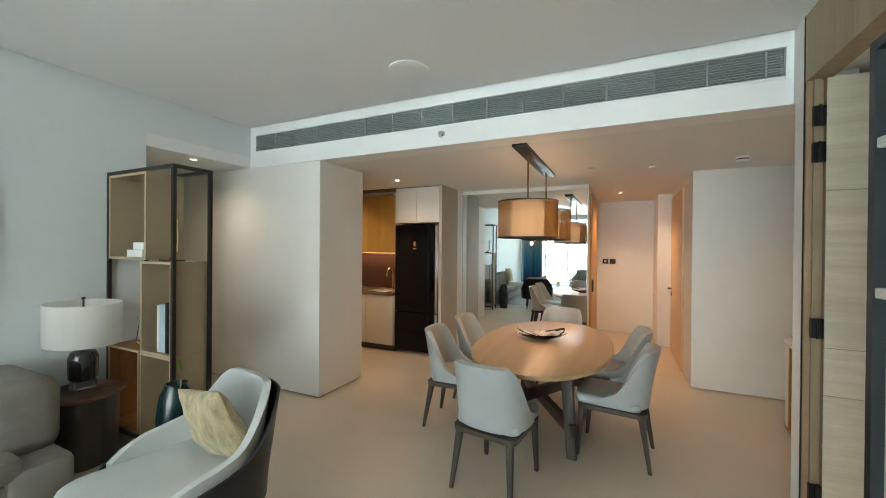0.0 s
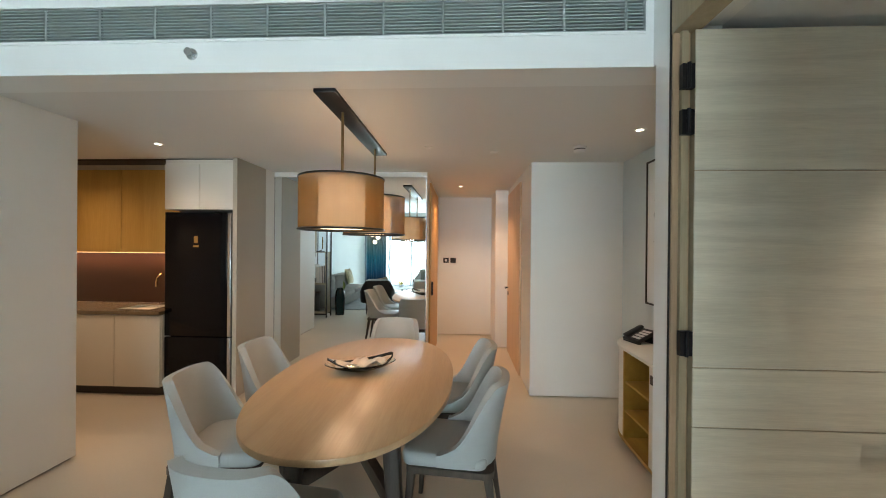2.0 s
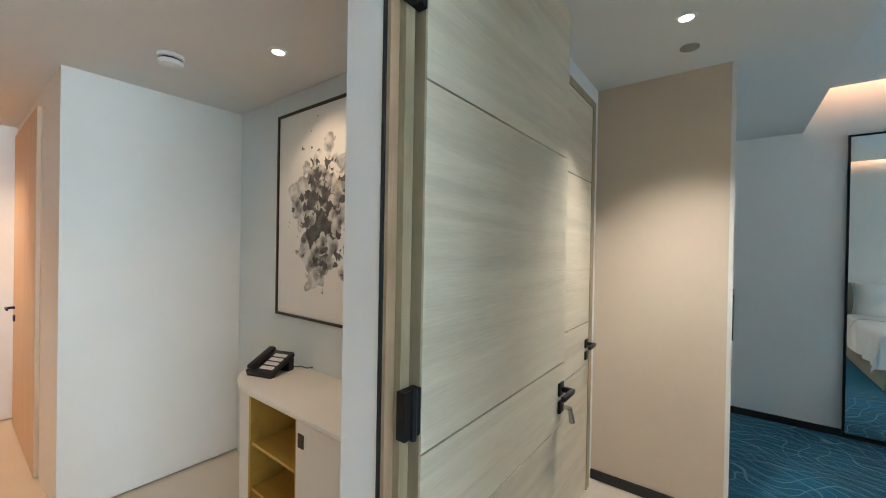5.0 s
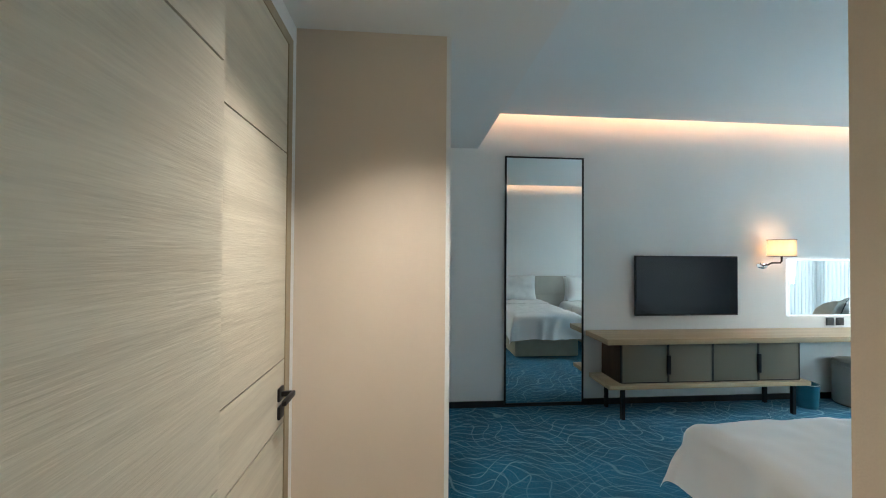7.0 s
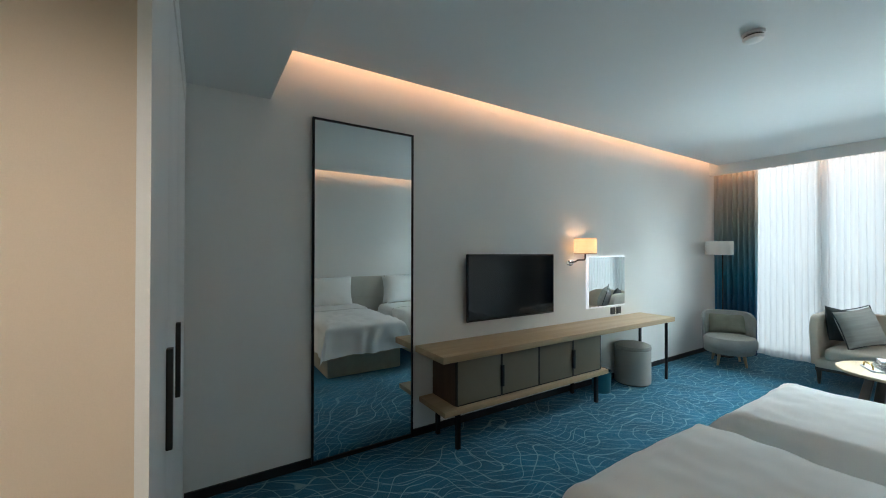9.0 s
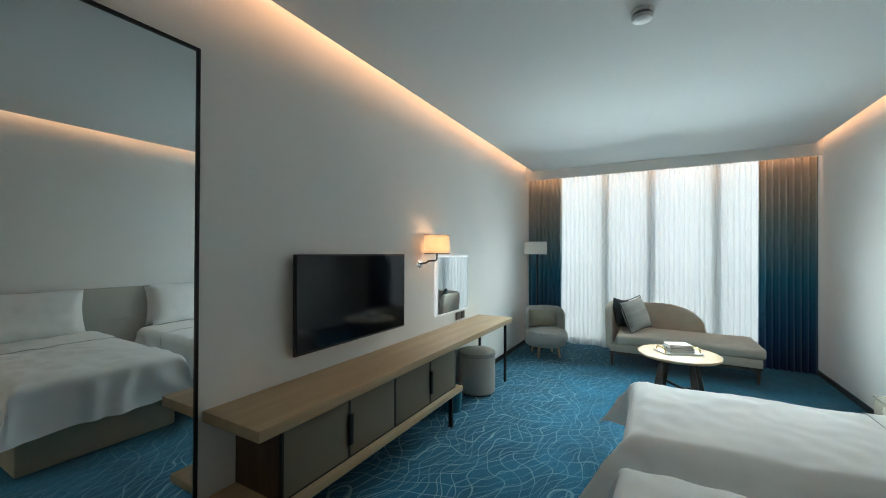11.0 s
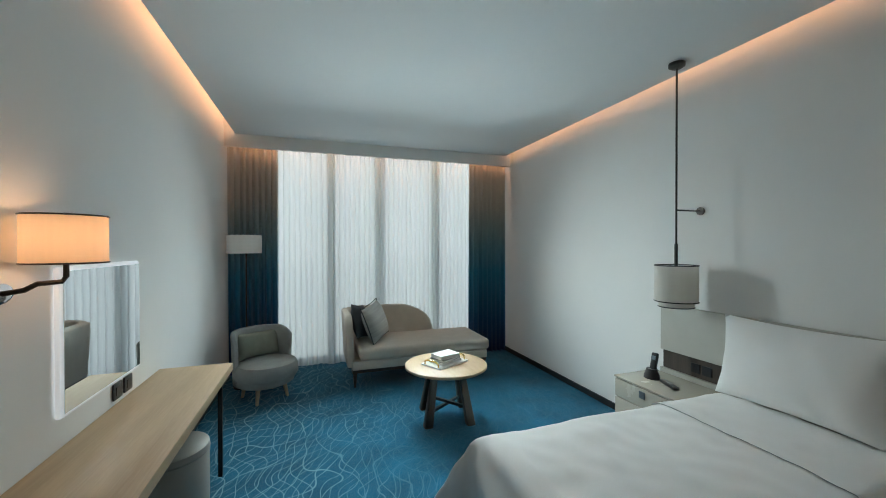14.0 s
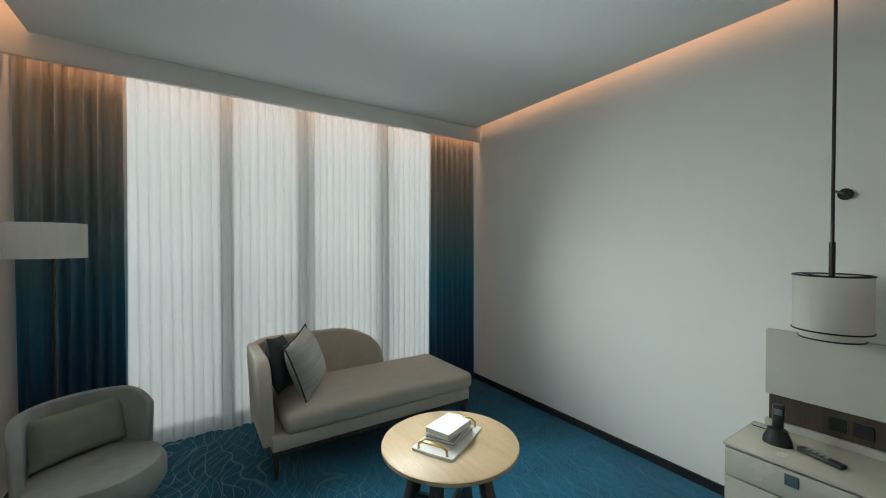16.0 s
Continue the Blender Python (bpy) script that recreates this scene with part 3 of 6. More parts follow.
def thing(name, label, category, m=None, group=""):
    ob = new(name)
    ob.empty_display_size = 0.1
    tagged(ob, label, category, group)
    if m is not None:
        ob.matrix_world = m
    return ob


def setting(name, bm, material, label="", category="", smooth=False):
    return tagged(part(name, bm, material, None, "", smooth), label, category, kind="structure")


def lone(name, bm, material, label, category, m=None, group=""):
    """A thing that is one single mesh."""
    ob = tagged(part(name, bm, material), label, category, group)
    if m is not None:
        ob.matrix_world = m
    return ob

# ---- the large structure ----
setting("floor_living", boxes((-5.4, 1.12, -4.85, 8.5, -0.1, 0.0), (1.12, 3.06, 2.24, 3.40, -0.1, 0.0), (1.12, 1.95, 3.40, 5.7, -0.1, 0.0)), M_FLOOR, "smooth cream seamless floor of the living and dining room", "floor")
setting("floor_bedroom", boxes((1.12, 5.15, -4.85, 2.24, -0.1, 0.004), (3.06, 5.15, 2.24, 3.40, -0.1, 0.004)), M_CARPET, "blue bedroom carpet with pale drifting line pattern", "carpet")
setting("ceiling_living", boxes((-3.835, 1.0, -4.40, 3.372, 2.95, 3.02), (-3.87, 1.0, -4.85, 3.40, 3.06, 3.1)), M_CEIL, "plain white painted living room ceiling", "ceiling")
setting("ceiling_dining", boxes((-5.4, 1.9, 3.62, 8.5, 2.5, 2.62), (-5.4, -3.87, 2.33, 3.40, 2.5, 2.62), (-5.4, -3.87, 3.40, 3.62, 2.5, 2.62), (1.232, 1.9, 3.424, 3.62, 2.5, 2.62)), M_CEIL, "low white painted dining room ceiling", "ceiling")
setting("ceiling_bedroom", boxes((1.305, 4.88, -4.36, 2.12, 2.93, 2.98)), M_CEIL_BED, "floating bedroom ceiling with lit cove along both sides", "ceiling")
setting("ceiling_slab", boxes((1.11, 5.15, -4.85, 2.12, 3.16, 3.26)), M_CEIL_BED, "white slab above the lit coves", "ceiling")
setting("ceiling_entry", boxes((1.23, 5.0, 2.12, 3.34, 2.61, 3.26)), M_CEIL, "lowered ceiling over the bedroom entrance", "ceiling")

setting("wall_living_west", boxes((-4.02, -3.87, -4.85, 2.33, 0, 3.1), (-4.02, -3.87, 2.33, 3.40, 2.62, 3.1)), M_WALL, "plain pale grey painted living room wall", "wall")
setting("wall_passage", boxes((-5.4, -4.02, 2.21, 2.33, 0, 2.62), (-5.52, -5.4, 2.21, 6.0, 0, 2.62)), M_WALL, "pale painted wall of the side passage", "wall")
setting("wall_living_east", boxes((1.0, 1.11, -4.85, 2.22, 0, 3.1), (1.0, 1.11, 2.22, 3.24, 2.57, 3.1)), M_FRAME, "ash veneer panelled wall of the living room", "wall")
setting("wall_bedroom_west", boxes((1.11, 1.23, -4.85, 2.22, 0, 3.26), (1.11, 1.23, 2.22, 3.24, 2.61, 3.26)), M_WALL_BED, "plain pale grey bedroom wall behind the beds", "wall")
setting("wall_pier", boxes((1.0, 1.23, 3.245, 3.375, 0, 3.1)), M_WHITE, "white painted wall end beside the bedroom door", "wall")
setting("wall_jamb_block", boxes((1.23, 1.63, 1.95, 2.255, 0, 2.61)), M_BEIGE, "beige covered wall end inside the bedroom entrance", "wall")
setting("wall_entry_north", boxes((1.23, 3.06, 3.34, 3.43, 0, 2.61)), M_WHITE, "white painted wall of the bedroom entrance", "wall")
setting("wall_wardrobe_end", boxes((3.06, 3.12, 2.62, 3.43, 0, 2.61)), M_BEIGE, "beige covered side wall of the built-in wardrobe", "wall")
setting("wall_television", boxes((5.0, 5.15, -4.85, 3.43, 0, 3.26)), M_WALL_BED, "plain pale grey bedroom wall behind the television", "wall")
setting("wall_niche", boxes((1.74, 1.9, 3.43, 5.53, 0, 2.62), (1.23, 1.9, 3.43, 3.50, 0, 2.62)), M_WALL, "pale wall of the dining niche", "wall")
setting("wall_dining_north", boxes((0.78, 1.9, 5.53, 5.66, 0.012, 2.62)), M_PANEL, "cream panelled wall at the end of the dining room", "wall")
setting("wall_hall_east", boxes((0.78, 0.9, 5.66, 8.5, 0.012, 2.62), (0.58, 0.78, 7.5, 8.5, 0.012, 2.62)), M_PANEL, "cream panelled wall of the entrance hall", "wall")
setting("wall_hall_north", boxes((-0.5, 0.58, 8.36, 8.5, 0.012, 2.62)), M_PANEL, "cream panelled far wall of the entrance hall", "wall")
setting("wall_hall_west", boxes((-0.5, -0.38, 6.21, 8.36, 0, 2.62)), M_PANEL, "cream wall of the entrance hall", "wall")
setting("wall_mirror", boxes((-2.44, -0.38, 6.07, 6.21, 0, 2.62), (-2.285, -0.38, 6.045, 6.07, 2.44, 2.5)), M_PANEL, "cream wall that carries the dining mirror", "wall")
setting("wall_kitchen_north", boxes((-5.4, -2.44, 5.85, 6.0, 0, 2.62), (-2.44, -2.29, 5.85, 6.07, 0, 2.62)), M_PANEL, "cream wall behind the kitchen units", "wall")

# panelled block between the living room and the kitchen
block = thing("panelled_block", "cream panelled wall block with a thin dark shadow gap at the floor", "wall")
block["kind"] = "structure"
part("core", boxes((-5.4, -2.83, 3.42, 4.10, 0, 2.5)), M_SHADOWGAP, block, "dark recessed core", False)
for x0, x1 in ((-5.4, -4.553), (-4.547, -2.81)):
    part("panel", boxes((x0, x1, 3.40, 3.42, 0.014, 2.497)), M_PANEL, block, "", False)
part("panel", boxes((-2.83, -2.81, 3.42, 4.12, 0.014, 2.497)), M_PANEL, block, "", False)
part("panel", boxes((-5.4, -2.83, 4.10, 4.12, 0.014, 2.497)), M_PANEL, block, "", False)

# bulkhead with the long air vent
setting("bulkhead", boxes((-3.87, 1.0, 3.40, 3.62, 2.5, 2.675), (-3.87, 1.0, 3.40, 3.62, 2.865, 3.1), (-3.87, -3.785, 3.40, 3.62, 2.675, 2.865), (0.962, 1.0, 3.40, 3.62, 2.675, 2.865), (1.0, 1.23, 3.375, 3.62, 2.5, 3.1)), M_WHITE, "white painted bulkhead between living and dining room", "bulkhead")
vent = thing("air_vent", "long white louvred air vent set in the bulkhead", "vent")
part("backing", boxes((-3.785, 0.962, 3.50, 3.52, 2.675, 2.865)), M_VENTDARK, vent, "dark inside of the vent", False)
part("frame", boxes((-3.785, 0.962, 3.394, 3.402, 2.665, 2.679), (-3.785, 0.962, 3.394, 3.402, 2.861, 2.872)), M_WHITE, vent, "", False)
for k in range(11):
    z = 2.684 + k * 0.0168
    bm = boxes((-3.785, 0.962, 3.404, 3.43, z, z + 0.0055))
    part("slat", bm, M_VENTGREY, vent, "", False)
for k in range(17):
    x = -3.785 + k * 0.31 if k < 16 else 0.957
    part("divider", boxes((x - 0.005, x + 0.005, 3.404, 3.432, 2.679, 2.861)), M_VENTGREY, vent, "", False)

# pelmet and window walls
setting("pelmet_bedroom", boxes((1.23, 5.0, -4.40, -4.36, 2.775, 3.16)), M_WALL_BED, "grey pelmet above the bedroom curtains", "pelmet")
setting("pelmet_living", boxes((-3.87, 1.0, -4.40, -4.36, 2.745, 3.0)), M_WALL, "pale pelmet above the living room curtains", "pelmet")


def window(name, x0, x1, bars, label):
    w = tagged(new(name), label, "window", kind="structure")
    part("window_frame", boxes((x0, x1, -4.83, -4.76, 0.0, 0.08), (x0, x1, -4.83, -4.76, 2.92, 3.16), (x0, x0 + 0.07, -4.83, -4.76, 0.08, 2.92), (x1 - 0.07, x1, -4.83, -4.76, 0.08, 2.92), (x0, x0 + 0.03, -4.76, -4.56, 0.0, 2.92), (x1 - 0.03, x1, -4.76, -4.56, 0.0, 2.92)), M_GREYMETAL, w, "grey metal frame", False)
    edges = [x0 + 0.07] + bars + [x1 - 0.07]
    for b in bars:
        part("mullion", boxes((b - 0.05, b + 0.05, -4.86, -4.74, 0.08, 2.92)), M_MULLION, w, "", False)
    for a, b in zip(edges, edges[1:]):
        p = part("pane", boxes((a + 0.04, b - 0.04, -4.80, -4.79, 0.08, 2.92)), M_GLASS, w, "clear glass pane", False)
        p.visible_shadow = False
    return w


window("window_1", 1.23, 5.0, [2.27, 3.12, 3.775], "wide floor-to-ceiling bedroom window with grey metal mullions")
window("window_2", -3.87, 1.0, [-2.9, -2.0, -1.1, -0.2], "wide floor-to-ceiling living room window with grey metal mullions")
setting("backdrop", boxes((-8.5, 9.5, -6.35, -6.3, -2.0, 5.5)), M_BACKDROP, "pale hazy sky outside the windows", "sky")

# dark skirting of the bedroom
setting("baseboard", boxes((4.985, 5.0, -4.7, 2.6, 0.004, 0.064), (1.23, 1.245, -4.7, 1.95, 0.004, 0.064), (3.045, 3.06, 2.62, 3.34, 0.004, 0.064), (1.23, 2.1, 3.325, 3.34, 0.004, 0.064)), M_SKIRT, "black painted skirting board", "skirting")


def lever(parent, x, y, z, toward=-1, flip=1, keys=False):
    """A square-rosed lever handle with its lock, on a door that faces -y or +y."""
    h = part("door_handle", boxes((x - 0.027, x + 0.027, y, y + toward * 0.010, z - 0.027, z + 0.027), (x - 0.010, x + 0.010, y + toward * 0.010, y + toward * 0.05, z - 0.010, z + 0.010), (x - 0.11 * flip if flip > 0 else x - 0.012, x + 0.012 if flip > 0 else x + 0.11, y + toward * 0.045, y + toward * 0.062, z - 0.011, z + 0.009), bevel=0.003), M_BLACK, parent, "black lever handle")
    part("lock", boxes((x - 0.026, x + 0.026, y, y + toward * 0.012, z - 0.10, z - 0.048), bevel=0.003), M_BLACK, parent, "black lock plate")
    if keys:
        bm = boxes((x - 0.004, x + 0.004, y + toward * 0.012, y + toward * 0.05, z - 0.082, z - 0.066))
        rod(bm, (x, y + toward * 0.045, z - 0.075), (x + 0.012, y + toward * 0.05, z - 0.135), 0.009, 0.012)
        part("key", bm, M_STEEL, parent, "key hanging in the lock")
    return h


# bedroom door, standing open
door = tagged(new("door_1"), "pale ash bedroom door standing open, with three thin grooves", "door", kind="structure")
part("core", boxes((1.077, 2.028, 3.185, 3.222, 0.012, 2.56)), M_FRAME, door, "", False)
for z0, z1 in ((0.012, 0.786), (0.792, 1.052), (1.058, 1.930), (1.936, 2.56)):
    part("panel", boxes((1.075, 2.03, 3.178, 3.185, z0, z1)), M_DOOR, door, "", False)
lever(door, 1.985, 3.178, 0.952, -1, 1, True)
part("reveal", boxes((1.002, 1.225, 3.2255, 3.245, 0, 2.57)), M_REVEAL, door, "brown wooden reveal", False)
part("door_frame", boxes((1.03, 1.06, 3.205, 3.225, 0, 2.57), (0.985, 1.0, 2.14, 2.22, 0, 2.65)), M_FRAME, door, "", False)
part("shadow_gap", boxes((0.996, 1.002, 3.236, 3.2445, 0, 3.0)), M_SHADOWGAP, door, "", False)
for z in (2.356, 2.151, 1.16, 0.22):
    bm = boxes((1.020, 1.046, 3.180, 3.206, z - 0.055, z + 0.055), (1.048, 1.074, 3.180, 3.206, z - 0.055, z + 0.055))
    rod(bm, (1.047, 3.178, z - 0.058), (1.047, 3.178, z + 0.058), 0.008)
    part("hinge", bm, M_BLACK, door, "black hinge")

# closed door in the bedroom entrance
door2 = tagged(new("door_2"), "closed pale ash door in the bedroom entrance", "door", kind="structure")
part("door_frame", boxes((2.08, 2.14, 3.322, 3.34, 0, 2.49), (2.90, 2.955, 3.322, 3.34, 0, 2.49), (2.14, 2.90, 3.322, 3.34, 2.445, 2.49)), M_FRAME, door2, "", False)
part("core", boxes((2.142, 2.898, 3.331, 3.34, 0.012, 2.443)), M_SHADOWGAP, door2, "", False)
for z0, z1 in ((0.012, 0.815), (0.821, 1.082), (1.088, 1.965), (1.971, 2.443)):
    part("panel", boxes((2.145, 2.895, 3.326, 3.331, z0, z1)), M_DOOR, door2, "", False)
lever(door2, 2.84, 3.326, 0.955, -1, 1)

# hall doors
door3 = tagged(new("door_3"), "honey coloured wooden entrance door in the hall", "door", kind="structure")
part("leaf", boxes((-0.38, -0.355, 6.35, 7.75, 0, 2.42), bevel=0.004), M_WARMDOOR, door3, "", False)
part("door_handle", boxes((-0.355, -0.33, 6.44, 6.47, 0.95, 1.13), bevel=0.004), M_BLACK, door3, "black handle")
door4 = tagged(new("door_4"), "closed pale wooden door in the hall", "door", kind="structure")
part("leaf", boxes((0.755, 0.78, 6.15, 7.35, 0.012, 2.40), bevel=0.004), M_PALEDOOR, door4, "", False)
part("door_handle", boxes((0.70, 0.755, 7.22, 7.25, 0.98, 1.0), (0.70, 0.712, 7.12, 7.25, 0.98, 1.0), bevel=0.003), M_BLACK, door4, "black lever handle")
part("lock", boxes((0.745, 0.755, 7.21, 7.26, 0.88, 0.93)), M_BLACK, door4, "black lock plate")


def downlight(x, y, z, watts=SPOT_W, colour=WARM_SOFT, lit=True, group="downlights", size=110):
    d = thing("downlight", "small round recessed fitting in the ceiling", "lamp", group=group)
    part("rim", lathe([(0.028, z + 0.001), (0.044, z + 0.001), (0.044, z - 0.004), (0.030, z - 0.006), (0.028, z + 0.001)], x, y, 24), M_WHITEPLASTIC, d)
    part("lens", lathe([(0, z - 0.001), (0.028, z - 0.001)], x, y, 24), M_SPOTLENS if lit else M_WHITEPLASTIC, d, "glowing lens" if lit else "")
    if lit:
        spot_lamp("downlight_beam", x, y, z - 0.012, watts, colour, size)
    return d


downlight(-4.03, 2.85, 2.5, 16, (1.0, 0.78, 0.58), size=150)
downlight(-2.71, 4.75, 2.5, 17, size=140)
# unseen extra downlight, added to brighten the kitchen wall cabinets
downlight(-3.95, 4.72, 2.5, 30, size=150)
downlight(1.40, 4.42, 2.5, 14, size=125)
downlight(0.02, 7.1, 2.5, 75, WARM, size=130)
# sprinkler disc, drawn with the shape and tags of an unlit downlight
downlight(-0.27, 4.9, 2.5, lit=False)
downlight(2.44, 2.79, 2.61, 82, (1.0, 0.84, 0.69), size=96)

window_light(1.9, 4.4, 9, 28, 8)
window_light(-3.0, 0.9, 22)
area_lamp("living_daylight", look((-1.05, -4.92, 1.5), (-1.05, -4.0, 1.5)), 3.9, 2.7, 262, (0.80, 0.95, 1.0))

# strips in the curtain recess and in the coves
area_lamp("recess_strip", look((3.1, -4.43, 2.95), (3.1, -4.52, 2.5)), 3.6, 0.03, 8.0, COVE)
for x0, x1 in ((4.835, 5.0), (1.345, 1.23)):
    area_lamp("cove_strip", look((x0, -1.25, 3.095), (x1, -1.25, 3.06)), 6.9, 0.05, COVE_W * 6.9, COVE)


def ceiling_disc(name, label, category, x, y, z, rows, material):
    t = thing(name, label, category)
    part("body", lathe([(r, z - h) for r, h in rows], x, y, 32), material, t)
    return t


ceiling_disc("ceiling_speaker", "round white speaker grille in the living room ceiling", "speaker", -1.43, 2.86, 2.95, [(0.15, 0.0), (0.15, 0.008), (0.14, 0.012), (0, 0.012)], M_WHITEPLASTIC)
for x, y, z in ((1.1, 4.92, 2.5), (3.11, -0.39, 2.93)):
    s = ceiling_disc("smoke_detector", "white round smoke detector on the ceiling", "smoke detector", x, y, z, [(0.06, 0), (0.06, 0.015), (0.048, 0.02), (0.048, 0.028), (0.056, 0.03), (0.05, 0.048), (0.03, 0.055), (0, 0.055)], M_WHITEPLASTIC)
    part("slot", lathe([(0.052, z - 0.019), (0.0485, z - 0.0195), (0.0485, z - 0.0275), (0.052, z - 0.029)], x, y, 32), M_PLASTIC, s, "dark slot")
ceiling_disc("sprinkler", "small white sprinkler cover on the ceiling", "sprinkler", 2.75, 2.80, 2.61, [(0.045, 0), (0.045, 0.006), (0.03, 0.012), (0, 0.012)], M_STEEL)
ceiling_disc("sprinkler", "small white sprinkler cover on the ceiling", "sprinkler", 0.35, 5.1, 2.5, [(0.04, 0), (0.04, 0.006), (0.03, 0.012), (0, 0.012)], M_WHITEPLASTIC)
det = thing("wall_sprinkler", "small steel sprinkler head on the bulkhead", "sprinkler")
bm = lathe([(0.03, -0.001), (0.03, 0.006), (0.012, 0.01), (0.010, 0.03), (0.02, 0.034), (0.02, 0.038), (0, 0.038)], 0, 0, 20)
bm.transform(pose(-1.404, 3.40, 2.60, 90, 0, 0))
part("body", bm, M_STEEL, det)

# ---- cloth at the windows ----
def curtain(x0, x1, y, z0, z1, waves, depth, seed, hem=0.0, body=0.0):
    """A hanging cloth in uneven folds; its hem may run a little ragged."""
    def fn(u, v):
        x = x0 + (x1 - x0) * u
        n = noise.noise(Vector((u * waves * 0.35 + seed, v * 0.6, seed)))
        ph = 2 * math.pi * waves * u + 1.8 * n
        amp = depth * (0.55 + 0.45 * noise.noise(Vector((u * waves * 0.5, seed, 2.0)))) * (1.0 - 0.35 * v)
        z = z0 + (z1 - z0) * v
        if hem and v < 0.04:
            z += hem * (noise.noise(Vector((u * 9, seed, 0))) + 0.3)
        return (x + 0.012 * math.cos(ph) * (1 - 0.3 * v) + 0.008 * n, y + amp * (math.sin(ph) + (0.3 * math.sin(2 * ph) if body else 0)), z)
    if not body:
        return sheet(fn, int(waves * 12), 16)

    def both(u, v):
        # front face, then back again behind it
        p = fn(2 * u if u <= 0.5 else 2 - 2 * u, v)
        return p if u <= 0.5 else (p[0], p[1] - body, p[2])
    bm = sheet(both, int(waves * 24), 16, True)
    bmesh.ops.recalc_face_normals(bm, faces=bm.faces)
    return bm


def ombre_curtain(x0, x1, seed):
    c = thing("curtain", "floor-length dip-dyed curtain from beige down to deep navy blue", "curtain", group="dip-dyed curtains")
    part("cloth", curtain(x0, x1, -4.50, 0.012, 2.86, 8.0, 0.088, seed, 0.0, 0.006), M_OMBRE, c, "", True, 80)
    part("track", boxes((x0, x1, -4.515, -4.485, 2.86, 2.88)), M_WHITEPLASTIC, c, "", False)
    return c


def sheer_curtain(x0, x1, waves, seed, cloth=None):
    cloth = cloth or M_SHEER
    c = thing("sheer_curtain", "floor-length white sheer curtain glowing with daylight", "curtain", group="sheer curtains")
    part("cloth", curtain(x0, x1, -4.64, 0.01, 2.86, waves, 0.034, seed, 0.02), cloth, c, "", True, 80)
    part("track", boxes((x0, x1, -4.65, -4.63, 2.86, 2.88)), M_WHITEPLASTIC, c, "", False)
    return c


ombre_curtain(-3.8, -3.0, 11.0)
sheer_curtain(-3.05, -1.0, 26, 21.0, M_SHEER_OPEN)
sheer_curtain(-1.0, 0.97, 26, 23.0, M_SHEER_OPEN)

# ---- living room ----
def post_frame(parent, x0, x1, y0, y1, z1, w=0.026, material=None):
    material = material or M_BRONZE
    for x in (x0, x1 - w):
        for y in (y0, y1 - w):
            part("post", boxes((x, x + w, y, y + w, 0, z1 - w)), material, parent, "", False)
    for y in (y0, y1 - w):
        part("rail", boxes((x0, x1, y, y + w, z1 - w, z1)), material, parent, "", False)
        part("rail", boxes((x0 + w, x1 - w, y, y + w, 0.06, 0.06 + w)), material, parent, "", False)
    for x in (x0, x1 - w):
        part("rail", boxes((x, x + w, y0 + w, y1 - w, z1 - w, z1)), material, parent, "", False)


def open_box(parent, x0, x1, y0, y1, z0, z1, material, t=0.018, back=False, name="box"):
    rows = [(x0, x1, y0, y1, z0, z0 + t), (x0, x1, y0, y1, z1 - t, z1), (x0, x0 + t, y0, y1, z0 + t, z1 - t), (x1 - t, x1, y0, y1, z0 + t, z1 - t)]
    if back:
        rows.append((x0 + t, x1 - t, y1 - t, y1, z0 + t, z1 - t))
    first = part(name, boxes(rows[0]), material, parent, "", False)
    for r in rows[1:]:
        part("panel", boxes(r), material, first, "", False)
    for r in rows[:4]:
        part("edge_band", boxes((r[0], r[1], y0 - 0.003, y0, r[4], r[5])), M_PALELEG, first, "pale edge band", False)
    return first


shelf = thing("open_bookcase", "open bookcase of dark metal posts with beige boxes", "bookcase")
post_frame(shelf, -3.87, -2.945, 2.04, 2.34, 2.20)
open_box(shelf, -3.84, -3.30, 2.045, 2.33, 1.48, 2.17, M_BOXBEIGE)
open_box(shelf, -3.38, -2.975, 2.05, 2.33, 0.75, 1.468, M_BOXBEIGE)
amber = open_box(shelf, -3.84, -3.39, 2.045, 2.33, 0.10, 0.76, M_AMBERBOX, name="amber_box")
amber["label"] = "amber wooden box"
open_box(shelf, -3.385, -2.975, 2.05, 2.33, 0.088, 0.748, M_BOXBEIGE)
for x, z, w in ((-3.52, 1.498, 0.22), (-3.46, 1.558, 0.15)):
    lone("storage_box", boxes((x - w / 2, x + w / 2, 2.07, 2.25, z, z + 0.058), bevel=0.004), M_PAPER, "small white storage box on the bookcase", "box", group="white boxes")
for k, (x, h, m, lab) in enumerate(((-3.20, 0.36, M_PAPER, "white"), (-3.165, 0.37, M_BOOKBLUE, "pale blue"), (-3.13, 0.37, M_BOOKBLUE, "pale blue"), (-3.09, 0.385, M_BOOKBLACK, "black"), (-3.05, 0.385, M_BOOKBLACK, "black"))):
    b = thing("book", lab + " book standing upright on the bookcase", "book", group="standing books")
    part("cover", boxes((x - 0.016, x - 0.013, 2.08, 2.27, 0.768, 0.768 + h), (x + 0.013, x + 0.016, 2.08, 2.27, 0.768, 0.768 + h), (x - 0.013, x + 0.013, 2.08, 2.083, 0.768, 0.768 + h)), m, b, "", False)
    part("pages", boxes((x - 0.013, x + 0.013, 2.083, 2.265, 0.772, 0.764 + h)), M_PAPER, b, "", False)
ring = thing("sculpture", "bent brass strip sculpture on the bookcase", "sculpture")
part("strip", tube([(-3.12, 2.16, 1.80), (-3.12, 2.16, 1.55), (-3.15, 2.16, 1.50), (-3.19, 2.16, 1.485)], 0.012), M_BRASS, ring)
